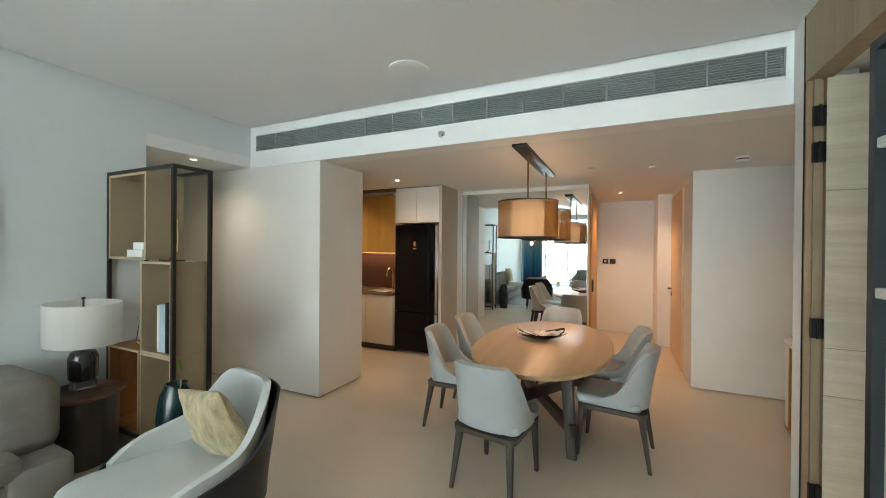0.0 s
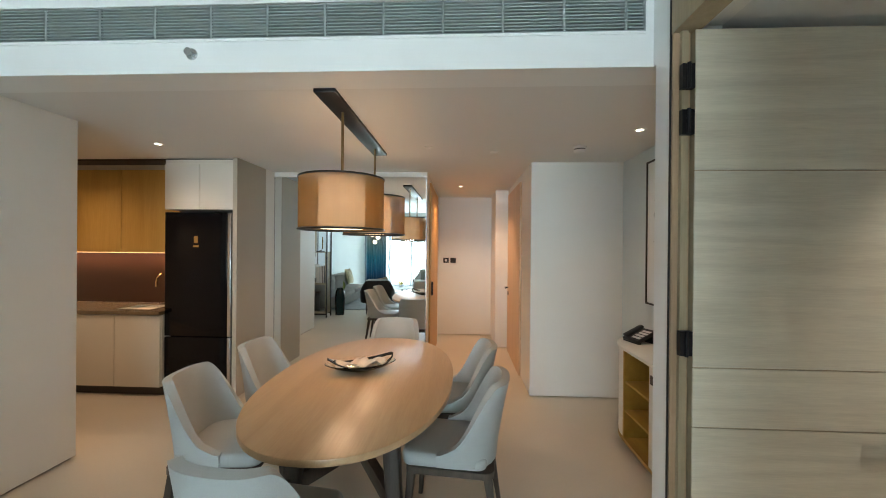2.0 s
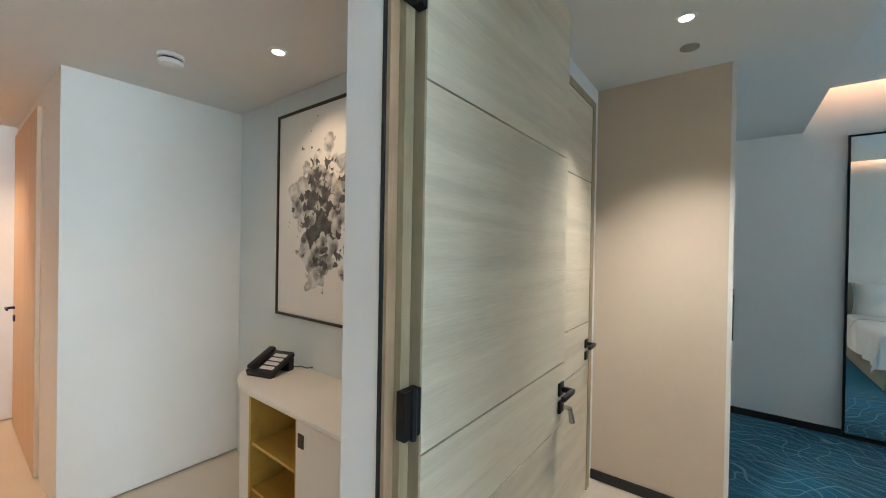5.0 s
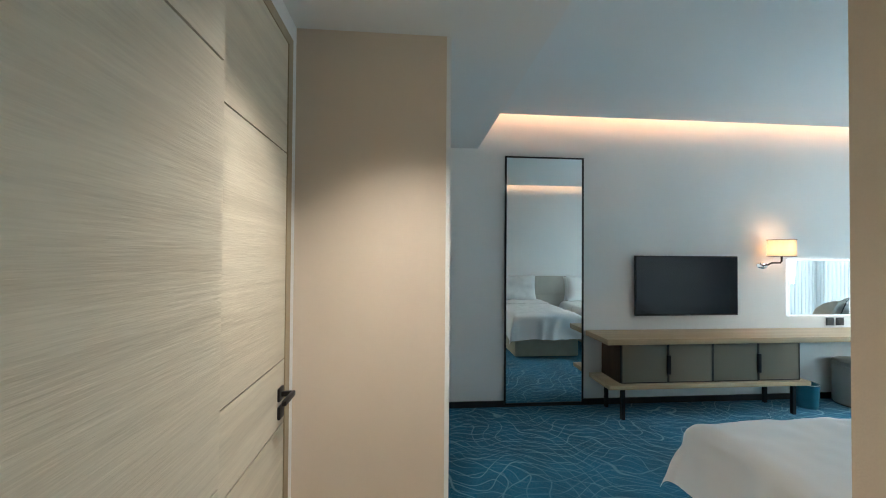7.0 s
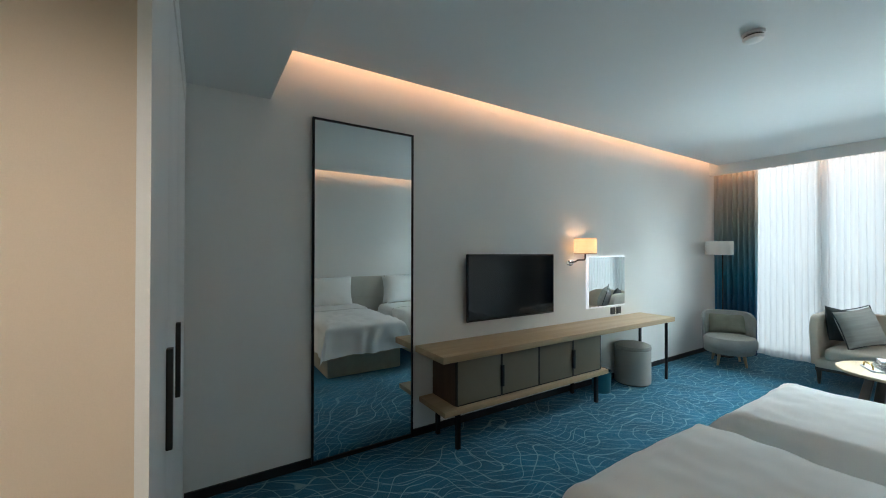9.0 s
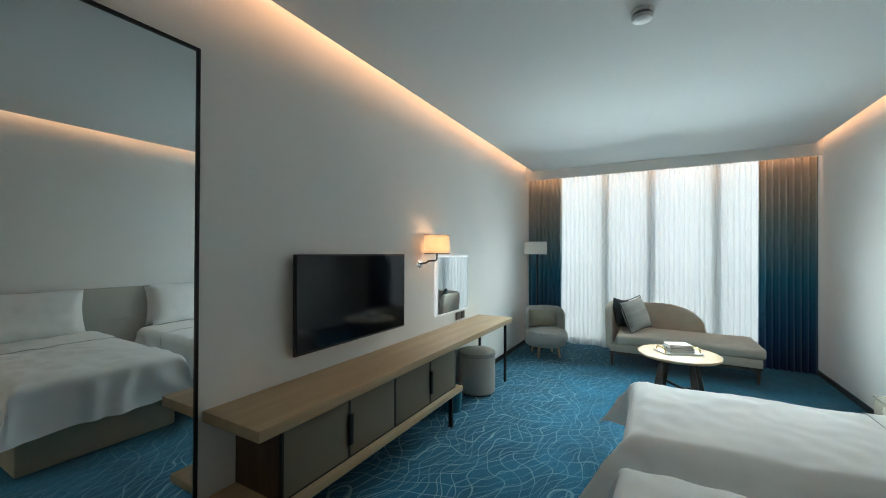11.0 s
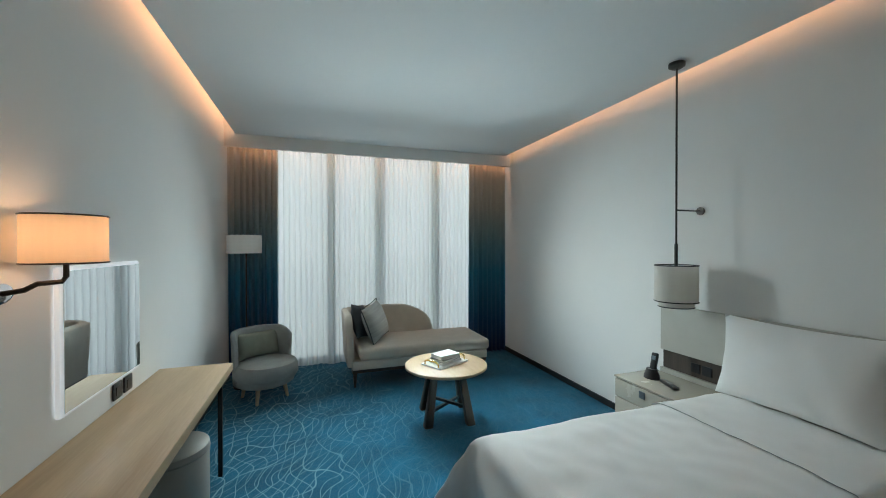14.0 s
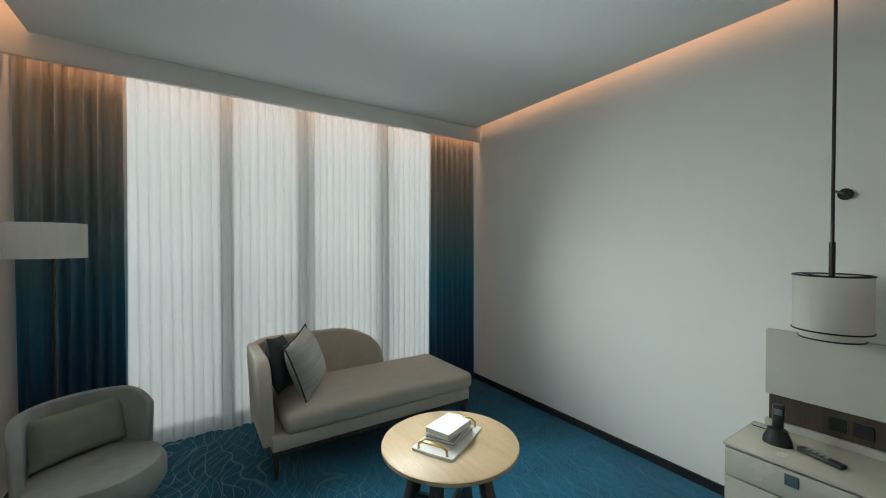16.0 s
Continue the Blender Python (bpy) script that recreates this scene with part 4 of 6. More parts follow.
part("base", boxes((-3.25, -3.08, 2.11, 2.21, 1.468, 1.482)), M_BRONZE, ring)
glassv = lone("glass_vase", lathe([(0, 0.77), (0.04, 0.77), (0.05, 0.80), (0.03, 0.95), (0.045, 1.0), (0.042, 1.0), (0.027, 0.95), (0.046, 0.80), (0, 0.778)], -3.60, 2.18, 24), M_GLASS, "small clear glass vase on the bookcase", "vase")
vase = thing("floor_vase", "dark teal ribbed ceramic vase with a single leaf", "vase")
part("body", lathe([(0, 0.012), (0.10, 0.012), (0.105, 0.12), (0.118, 0.40), (0.10, 0.55), (0.07, 0.61), (0.07, 0.63), (0.06, 0.63), (0.055, 0.61), (0.0, 0.56)], -2.77, 1.97, 32), M_TEALVASE, vase)
part("leaf", thick(sheet(lambda u, v: (-2.72 + 0.04 * math.sin(3 * v) + 0.06 * (u - 0.5) * math.sin(math.pi * min(1, v + 0.08)), 1.95 - 0.03 * (u - 0.5), 0.56 + 0.24 * v), 4, 10), 0.002), M_LEAF, vase, "pale green leaf")

side = thing("side_table", "round dark wooden side table beside the sofa", "table")
part("tabletop", lathe([(0, 0.49), (0.235, 0.49), (0.25, 0.497), (0.25, 0.513), (0.235, 0.52), (0, 0.52)], -3.55, 1.76, 40), M_WALNUT, side)
part("drum", lathe([(0, 0.0), (0.20, 0.0), (0.21, 0.02), (0.21, 0.47), (0.20, 0.49), (0, 0.49)], -3.55, 1.76, 40), M_DARKWOOD, side)
lamp = thing("table_lamp", "table lamp with black ceramic base and white oval shade", "lamp")
part("foot", boxes((-3.65, -3.53, 1.72, 1.84, 0.521, 0.585), bevel=0.004), M_GLASS, lamp, "clear glass foot")
part("base", lathe([(0, 0.586), (0.07, 0.586), (0.085, 0.60), (0.088, 0.66), (0.088, 0.76), (0.07, 0.80), (0.03, 0.82), (0.0, 0.82)], -3.59, 1.78, 28), M_CERAMIC, lamp, "black ceramic base")
part("stem", rod(bmesh.new(), (-3.59, 1.78, 0.81), (-3.59, 1.78, 1.19), 0.006), M_BRONZE, lamp)
part("shade", sheet(lambda u, v: (-3.59 + 0.268 * math.cos(2 * math.pi * u), 1.78 + 0.215 * math.sin(2 * math.pi * u), 0.86 + 0.30 * v), 48, 3, True), M_SHADE_WHITE, lamp, "white oval cloth shade")
part("finial", lathe([(0, 1.185), (0.012, 1.185), (0.012, 1.20), (0, 1.205)], -3.59, 1.78, 12), M_BLACK, lamp)

sofa = thing("sofa", "taupe cloth sofa with a rounded arm beside the wall", "sofa")
part("base", boxes((-3.82, -2.95, -1.3, 1.48, 0.08, 0.28), bevel=0.03), M_SOFA, sofa)
for y0, y1 in ((-1.28, 0.08), (0.10, 1.28)):
    part("seat_cushion", boxes((-3.50, -2.93, y0, y1, 0.28, 0.42), bevel=0.05), M_SOFA, sofa)
    part("back_cushion", boxes((-3.80, -3.48, y0, y1, 0.30, 0.78), bevel=0.08), M_SOFA, sofa)
part("arm", boxes((-3.80, -2.93, 1.20, 1.50, 0.10, 0.345), bevel=0.05), M_SOFA, sofa)
bm = bmesh.new()
add_box(bm, -3.84, -3.13, 1.14, 1.52, 0.30, 0.775, 0.11, 6)
part("back_block", bm, M_SOFA, sofa, "rounded upper end of the back")
for x in (-3.75, -3.02):
    for y in (-1.2, 1.4):
        part("leg", taper((x, y, 0), (x, y, 0.11), 0.03, 0.045), M_DARKWOOD, sofa)
lone("cushion", cushion(0.50, 0.48, 0.18, seed=3.0), M_GOLDFUR, "gold fur cushion leaning on the sofa", "cushion", pose(-3.36, -0.9, 0.45, -14, 0, 90))

lounge = thing("lounge_chair", "lounge chair with white leather inside and dark outer shell", "chair", pose(-1.99, 1.52, 0, 0, 0, 168))


def lounge_shell(grow, low):
    def top(d):
        k = min(1.0, max(0.0, (abs(d) - 26) / 50))
        return 0.84 - 0.26 * (k * k * (3 - 2 * k)) - 0.12 * min(1.0, max(0.0, (abs(d) - 70) / 48)) ** 1.5

    def fn(u, v):
        d = -118 + 236 * u
        a = radians(d)
        z = low + (top(d) - (0.03 if grow else 0) - low) * v
        f = 1 + 0.14 * (z - 0.3)
        s, q = math.sin(a), math.cos(a)
        return ((0.36 + grow) * f * math.copysign(abs(s) ** 0.8, s), -(0.36 + grow) * f * math.copysign(abs(q) ** 0.8, q) - 0.10 * max(0, q) * max(0, z - 0.4), z - (0.004 if grow else 0))
    return fn


part("inner_shell", thick(sheet(lounge_shell(0.0, 0.36), 52, 10), 0.04), M_WHITELEATHER, lounge, "white leather inside", True, 50)
part("outer_shell", thick(sheet(lounge_shell(0.044, 0.28), 52, 10), 0.010), M_BOOKBLACK, lounge, "dark outer shell", True, 50)
part("seat", slab(round_rect(-0.32, 0.32, -0.30, 0.42, 0.14), 0.33, 0.46, 0.04), M_WHITELEATHER, lounge, "", True, 60)
for x, y in ((-0.24, 0.26), (0.24, 0.26), (-0.22, -0.22), (0.22, -0.22)):
    part("leg", taper((x * 1.15, y * 1.15, 0), (x, y, 0.34), 0.025, 0.04), M_DARKWOOD, lounge)
lone("cushion", cushion(0.44, 0.42, 0.16, seed=5.0, wrinkle=0.014, n=44), M_GOLDFUR, "shaggy gold fur cushion on the lounge chair", "cushion", pose(-1.86, 1.735, 0.455, -20, 10, 172))

coffee = thing("coffee_table", "low round coffee table with a pale top", "table")
part("tabletop", lathe([(0, 0.38), (0.38, 0.38), (0.39, 0.39), (0.38, 0.40), (0, 0.40)], -1.75, -0.55, 40), M_WHITE, coffee)
for a in (30, 150, 270):
    part("leg", taper((-1.75 + 0.28 * math.cos(radians(a)), -0.55 + 0.28 * math.sin(radians(a)), 0), (-1.75 + 0.22 * math.cos(radians(a)), -0.55 + 0.22 * math.sin(radians(a)), 0.381), 0.025, 0.035), M_DARKWOOD, coffee)
flow = thing("flower_bunch", "small bunch of yellow flowers in a low pot", "flowers")
part("pot", lathe([(0, 0.40), (0.05, 0.40), (0.06, 0.47), (0.055, 0.47), (0, 0.46)], -1.75, -0.55, 20), M_WHITEPLASTIC, flow)
bm = bmesh.new()
for k in range(40):
    a, r, h = random.random() * 6.28, random.random() * 0.07, 0.48 + random.random() * 0.07
    bmesh.ops.create_icosphere(bm, subdivisions=1, radius=0.012 + random.random() * 0.01, matrix=Matrix.Translation((-1.75 + r * math.cos(a), -0.55 + r * math.sin(a), h)))
part("petals", bm, M_YELLOWLEAF, flow)
win_chair = copy_thing(lounge, pose(-1.2, -2.3, 0, 0, 0, 10))
win_chair["label"] = "lounge chair with white leather inside standing by the window"
lone("cushion", cushion(0.44, 0.40, 0.15, seed=8.0), M_OLIVECUSH, "olive cushion on the lounge chair by the window", "cushion", pose(-1.16, -2.5, 0.455, -18, 0, 10))
lone("rug", slab(round_rect(-3.4, -0.6, -2.6, 1.2, 0.03), 0.0, 0.012), M_RUG, "plain grey rug in the living room", "rug")
art = thing("wall_picture", "pale abstract picture in a thin dark frame", "picture")
part("frame", boxes((-3.868, -3.835, 0.55, 1.38, 1.08, 1.10), (-3.868, -3.835, 0.55, 1.38, 2.06, 2.08), (-3.868, -3.835, 0.55, 0.57, 1.10, 2.06), (-3.868, -3.835, 1.36, 1.38, 1.10, 2.06)), M_BRONZE, art, "", False)
ob = part("sheet", boxes((-0.004, 0.004, -0.395, 0.395, -0.48, 0.48)), M_INK, art, "", False)
ob.location = (-3.855, 0.965, 1.58)
pend = thing("glass_pendant", "hanging glass globe lamp in the living room corner", "lamp")
for dx, dz in ((0.0, 1.78), (0.12, 1.95), (-0.10, 2.05)):
    part("cord", rod(bmesh.new(), (-3.2 + dx, -3.4, dz + 0.08), (-3.2 + dx, -3.4, 2.945), 0.004), M_BRASS, pend)
    part("globe", lathe([(0, dz - 0.08), (0.05, dz - 0.063), (0.08, dz), (0.05, dz + 0.063), (0, dz + 0.08)], -3.2 + dx, -3.4, 20), M_BULB, pend, "glowing glass globe")
part("rose", lathe([(0, 2.93), (0.2, 2.93), (0.2, 2.949), (0, 2.949)], -3.2, -3.4, 24), M_BRASS, pend)

twin = thing("open_shelf_unit", "open shelf unit of dark blue-grey metal posts beside the bedroom door", "shelf")
post_frame(twin, 0.72, 0.998, 0.95, 1.94, 2.22, 0.03, M_DARKPOST)
for z in (0.62, 1.46, 1.9):
    part("shelf", boxes((0.725, 0.995, 0.955, 1.935, z, z + 0.03), bevel=0.002), M_WHITE, twin, "white shelf board")
phf = thing("photo_frame", "black photo frame standing on the shelf unit", "frame", pose(0.83, 1.80, 0.65, 0, 0, -90))
part("frame", boxes((-0.09, 0.09, -0.01, 0.01, 0, 0.02), (-0.09, 0.09, -0.01, 0.01, 0.22, 0.24), (-0.09, -0.07, -0.01, 0.01, 0.02, 0.22), (0.07, 0.09, -0.01, 0.01, 0.02, 0.22)), M_PLASTIC, phf)
part("sheet", boxes((-0.07, 0.07, -0.004, 0.004, 0.02, 0.22)), M_PAPER, phf, "plain pale sheet")

# ---- kitchen ----
base = thing("kitchen_base_cabinet", "cream lacquered kitchen base cabinets under a brown worktop", "cabinet")
part("body", boxes((-5.38, -3.085, 5.26, 5.84, 0.10, 0.85)), M_CABINET, base, "", False)
part("plinth", boxes((-5.38, -3.085, 5.30, 5.34, 0.0, 0.10)), M_BRONZE, base, "", False)
for x0, x1 in ((-5.38, -4.785), (-4.78, -4.185), (-4.18, -3.585), (-3.58, -3.09)):
    part("door", boxes((x0, x1, 5.235, 5.26, 0.10, 0.845), bevel=0.002), M_CABINET, base)
top = thing("worktop", "brown stone kitchen worktop with a sink", "worktop")
part("slab", boxes((-5.38, -3.72, 5.22, 5.84, 0.855, 0.89), (-3.30, -3.085, 5.22, 5.84, 0.855, 0.89), (-3.72, -3.30, 5.22, 5.36, 0.855, 0.89), (-3.72, -3.30, 5.72, 5.84, 0.855, 0.89)), M_COUNTER, top, "", False)
part("sink", boxes((-3.72, -3.30, 5.36, 5.72, 0.72, 0.73), (-3.72, -3.71, 5.36, 5.72, 0.73, 0.885), (-3.31, -3.30, 5.36, 5.72, 0.73, 0.885), (-3.71, -3.31, 5.71, 5.72, 0.73, 0.885), (-3.71, -3.31, 5.36, 5.37, 0.73, 0.885)), M_STEEL, top, "steel sink bowl", False)
tap = thing("kitchen_tap", "brass swan-neck kitchen tap on the worktop", "tap")
part("base", lathe([(0, 0.89), (0.028, 0.89), (0.026, 0.90), (0.018, 0.905), (0.018, 0.97), (0, 0.97)], -3.42, 5.77, 20), M_BRASS, tap)
part("spout", tube([(-3.42, 5.77, 0.96), (-3.42, 5.77, 1.16)] + [(-3.42, 5.77 - 0.09 * (1 - math.cos(radians(a))), 1.16 + 0.09 * math.sin(radians(a))) for a in range(15, 181, 15)] + [(-3.42, 5.59, 1.11)], 0.011, 10), M_BRASS, tap)
part("lever", tube([(-3.405, 5.77, 0.95), (-3.36, 5.77, 0.975), (-3.33, 5.77, 1.0)], 0.006), M_BRASS, tap)
splash = lone("splashback", boxes((-5.38, -3.085, 5.835, 5.848, 0.892, 1.498)), M_SPLASH, "glossy dark brown splashback behind the worktop", "splashback")
for k, (x0, x1) in enumerate(((-5.38, -4.58), (-4.575, -3.775), (-3.77, -3.09))):
    c = thing("wall_cabinet", "wood veneer kitchen wall cabinet lit from below", "cabinet", group="kitchen wall cabinets")
    part("body", boxes((x0, x1, 5.53, 5.84, 1.50, 2.42)), M_CABINET, c, "", False)
    part("door", boxes((x0, x1, 5.51, 5.53, 1.50, 2.42), bevel=0.002), M_KUPPER, c, "honey veneer front")
strip = thing("under_cabinet_light", "warm light strip under the kitchen wall cabinets", "lamp")
part("diffuser", boxes((-5.3, -3.12, 5.78, 5.80, 1.49, 1.498)), M_STRIP, strip, "", False)
area_lamp("under_cabinet_glow", look((-4.15, 5.74, 1.487), (-4.15, 5.78, 0.9)), 2.3, 0.03, 10, WARM)

fridge = thing("fridge", "tall black glass fridge-freezer with steel edge", "fridge")
part("body", boxes((-3.05, -2.40, 5.33, 5.84, 0.03, 1.925), bevel=0.006), M_FRIDGE, fridge)
part("freezer_door", boxes((-3.075, -2.40, 5.28, 5.328, 0.06, 0.62), bevel=0.008), M_FRIDGE, fridge)
part("fridge_door", boxes((-3.075, -2.40, 5.28, 5.328, 0.63, 1.93), bevel=0.008), M_FRIDGE, fridge)
for z0, z1 in ((0.06, 0.62), (0.63, 1.925)):
    part("edge_strip", boxes((-2.399, -2.36, 5.284, 5.326, z0, z1), bevel=0.004), M_STEEL, fridge, "steel edge strip")
part("display", boxes((-2.755, -2.715, 5.278, 5.28, 1.61, 1.68), (-2.765, -2.705, 5.278, 5.28, 1.565, 1.585)), M_BRASS, fridge, "small printed control panel", False)
house = thing("fridge_housing", "cream panelled housing with two cupboard doors over the fridge", "cabinet")
part("side_panel", boxes((-2.335, -2.289, 5.27, 5.848, 0.0, 2.497)), M_TAUPEPANEL, house, "", False)
part("body", boxes((-3.08, -2.336, 5.31, 5.84, 1.96, 2.44)), M_CABINET, house, "", False)
for x0, x1 in ((-3.08, -2.7095), (-2.7055, -2.336)):
    part("door", boxes((x0, x1, 5.285, 5.31, 1.96, 2.44), bevel=0.002), M_CABINET, house)
part("top_gap", boxes((-5.38, -2.336, 5.32, 5.84, 2.484, 2.497)), M_BRONZE, house, "dark recessed filler", False)
part("filler", boxes((-5.38, -3.085, 5.55, 5.84, 2.422, 2.483), (-3.08, -2.336, 5.295, 5.32, 2.442, 2.483)), M_CABINET, house, "cream filler strip", False)

# ---- dining ----
mir = thing("wall_mirror", "large frameless wall mirror reflecting the living room", "mirror")
part("pane", boxes((-2.279, -0.396, 6.048, 6.068, 0.02, 2.438)), M_MIRROR, mir, "", False)
for x in (-0.395, -2.285):
    part("edge_trim", boxes((x, x + 0.006, 6.044, 6.068, 0.02, 2.438)), M_STEEL, mir, "thin steel edge", False)

table = thing("dining_table", "oval oak dining table on crossed dark wooden legs", "table")
part("tabletop", slab(oval(-0.58, 3.9, 0.575, 1.01, 80, 2.25), 0.712, 0.745, 0.006), M_TABLE, table)
for sx in (-1, 1):
    for sy in (-1, 1):
        part("leg", taper((-0.58 + sx * 0.30, 3.9 + sy * 0.50, 0), (-0.58 + sx * 0.24, 3.9 + sy * 0.42, 0.712), 0.075, 0.095), M_DARKWOOD, table)
for sx in (-1, 1):
    bm = boxes((-0.62, 0.62, -0.03, 0.03, -0.045, 0.045), bevel=0.006)
    bm.transform(pose(-0.58, 3.9, 0.26 + 0.045 * sx, 0, 0, sx * math.degrees(math.atan2(0.94, 0.56))))
    part("brace", bm, M_DARKWOOD, table)

bowl = thing("decorative_bowl", "clear glass dish with black and cream swirls on the dining table", "bowl", pose(-0.63, 3.97, 0.745, 0, 0, 20))
dish = [(0, 0.0), (0.28, 0.0), (0.45, 0.012), (0.80, 0.036), (1.0, 0.060), (0.975, 0.062), (0.78, 0.043), (0.42, 0.019), (0, 0.008)]
part("dish", lathe([(0.235 * q, z) for q, z in dish], 0, 0, 48, 1.0, 0.58), M_GLASS, bowl, "clear glass dish")


def swirl(u, v):
    # an eye-shaped black band that thickens on one side and comes to a point at both ends
    a = 2 * math.pi * u
    c, q = math.cos(a), math.sin(a)
    wide = 0.020 + 0.028 * (0.5 - 0.5 * q) ** 2
    k = 1.0 - (v - 0.5) * wide / 0.10
    return (0.218 * c * (1.0 - 0.25 * (v - 0.5) * abs(q)) + 0.012 * q, 0.102 * math.copysign(abs(q) ** 1.35, q) * k, 0.050 + 0.030 * abs(c) ** 3 + 0.018 * math.sin(2 * a + 0.8) - 0.016 * (v - 0.5))


part("swirl", thick(sheet(swirl, 72, 6, True), 0.007), M_CERAMIC, bowl, "black glass swirl")


def ruffle(u, v):
    x, y = (2 * u - 1), (2 * v - 1)
    w = noise.noise(Vector((x * 2.6, y * 1.9, 4.0)))
    return (0.165 * x + 0.010 * w, (0.062 * y + 0.012 * math.sin(5.5 * x)) * math.sqrt(max(0.03, 1 - x * x)), 0.052 + 0.020 * w + 0.014 * math.sin(7 * x + 2.5 * y))


part("ruffle", thick(sheet(ruffle, 40, 14), 0.006), M_BOWLGLASS, bowl, "cream glass ruffle")


def dining_chair():
    c = thing("dining_chair", "grey leather dining chair with curved shell back and dark legs", "chair", group="chairs round the dining table")

    def top(d):
        k = min(1.0, max(0.0, (abs(d) - 38) / 62))
        return 0.85 - 0.36 * (k * k * (3 - 2 * k))

    def shell(u, v):
        d = -100 + 200 * u
        a = radians(d)
        z = 0.43 + (top(d) - 0.43) * v
        f = 1.0 + 0.10 * (z - 0.43) / 0.42
        lean = 0.07 * ((z - 0.43) / 0.42) ** 1.3
        p = 2.7
        s, q = math.sin(a), math.cos(a)
        return (0.245 * f * math.copysign(abs(s) ** (2 / p), s), -0.245 * math.copysign(abs(q) ** (2 / p), q) - lean * max(0, q), z)
    bm = thick(sheet(shell, 44, 10), 0.045)
    part("backrest", bm, M_LEATHER, c, "", True, 50)
    part("seat", slab(round_rect(-0.225, 0.225, -0.20, 0.265, 0.06), 0.41, 0.485, 0.022), M_LEATHER, c, "", True, 50)
    part("seat_frame", slab(round_rect(-0.225, 0.225, -0.235, 0.24, 0.05), 0.375, 0.409), M_DARKWOOD, c)
    for x, y, dx, dy in ((-0.19, 0.21, -0.01, 0.03), (0.19, 0.21, 0.01, 0.03), (-0.18, -0.20, -0.03, -0.06), (0.18, -0.20, 0.03, -0.06)):
        part("leg", taper((x + dx, y + dy, 0), (x, y, 0.376), 0.026, 0.045), M_DARKWOOD, c)
    return c


chair = dining_chair()
chair.matrix_world = pose(-0.72, 2.90, 0, 0, 0, -8)
for x, y, a in ((0.01, 3.65, 84), (0.0, 4.33, 95), (-1.29, 3.58, -86), (-1.28, 4.25, -92), (-0.62, 5.06, 178)):
    copy_thing(chair, pose(x, y, 0, 0, 0, a))

lampset = thing("pendant_lamp", "black ceiling bar with two amber drum shades over the dining table", "lamp")
part("canopy", boxes((-0.825, -0.695, 3.60, 5.13, 2.475, 2.499), bevel=0.003), M_BLACK, lampset, "black ceiling bar")
for y in (3.93, 4.87):
    x = -0.755
    part("rod", rod(bmesh.new(), (x, y, 2.0), (x, y, 2.476), 0.009), M_AGEDBRASS, lampset, "aged brass rod")
    sh = part("shade", sheet(lambda u, v: (x + 0.275 * math.cos(2 * math.pi * u), y + 0.275 * math.sin(2 * math.pi * u), 1.695 + 0.335 * v), 64, 4, True), M_SHADE_AMBER, lampset, "amber cloth drum shade")
    part("trim", tube([(x + 0.276 * math.cos(radians(a)), y + 0.276 * math.sin(radians(a)), 2.03) for a in range(0, 361, 6)], 0.006), M_BRONZE, sh)
    part("trim", tube([(x + 0.276 * math.cos(radians(a)), y + 0.276 * math.sin(radians(a)), 1.695) for a in range(0, 361, 6)], 0.007), M_BRONZE, sh)
    inner = part("inner_shade", sheet(lambda u, v: (x + 0.15 * math.cos(2 * math.pi * u), y + 0.15 * math.sin(2 * math.pi * u), 1.71 + 0.32 * v), 40, 3, True), M_SHADE_WHITE, lampset, "white inner shade")
    part("diffuser", lathe([(0, 1.70), (0.14, 1.70), (0.148, 1.712), (0, 1.713)], x, y, 40), M_BULB, lampset, "glowing diffuser")
    bm = bmesh.new()
    for a in (0, 120, 240):
        rod(bm, (x, y, 2.02), (x + 0.273 * math.cos(radians(a)), y + 0.273 * math.sin(radians(a)), 2.02), 0.004)
    part("spider", bm, M_BRASS, lampset, "brass shade carrier")
    point_lamp("pendant_bulb", x, y, 1.90, 1.9, WARM, 0.05)
    area_lamp("pendant_down", look((x, y, 1.694), (x, y, 0)), 0.14, 0.14, 3.6, WARM)

# console, telephone and picture in the niche
cons = thing("console_cabinet", "pale rounded console with yellow plywood compartments", "cabinet")
out = [(1.735, 3.62), (1.735, 4.98)] + [(1.735 - 0.40 * math.sin(radians(a)) ** 0.9, 4.55 + 0.43 * math.cos(radians(a))) for a in range(20, 91, 10)] + [(1.335, 3.62)]
part("top", slab(out, 0.775, 0.80, 0.004), M_PANEL, cons, "cream lacquered top")
part("bottom", slab([(1.345 + (px - 1.335) * 0.97, py if py < 4.5 else 4.5 + (py - 4.5) * 0.95) for px, py in out], 0.05, 0.075), M_YELLOWPLY, cons)
part("back", boxes((1.71, 1.73, 3.64, 4.93, 0.075, 0.775)), M_YELLOWPLY, cons, "", False)
part("rounded_end", thick(sheet(lambda u, v: (1.725 - 0.372 * math.sin(radians(8 + 82 * u)) ** 0.9, 4.56 + 0.395 * math.cos(radians(8 + 82 * u)), 0.076 + 0.698 * v), 18, 1), 0.012), M_PANEL, cons, "cream curved end")
for y in (4.55, 4.13, 3.64):
    part("divider", boxes((1.35, 1.71, y - 0.009, y + 0.009, 0.075, 0.775)), M_YELLOWPLY, cons, "", False)
for z in (0.29, 0.52):
    part("shelf", boxes((1.36, 1.71, 4.139, 4.541, z - 0.008, z + 0.008)), M_YELLOWPLY, cons, "yellow plywood shelf", False)
part("door", boxes((1.342, 1.362, 3.65, 4.12, 0.08, 0.77), bevel=0.002), M_PANEL, cons, "cream door with a finger pull")
part("plinth", boxes((1.42, 1.72, 3.66, 4.75, 0, 0.05)), M_BRONZE, cons, "", False)
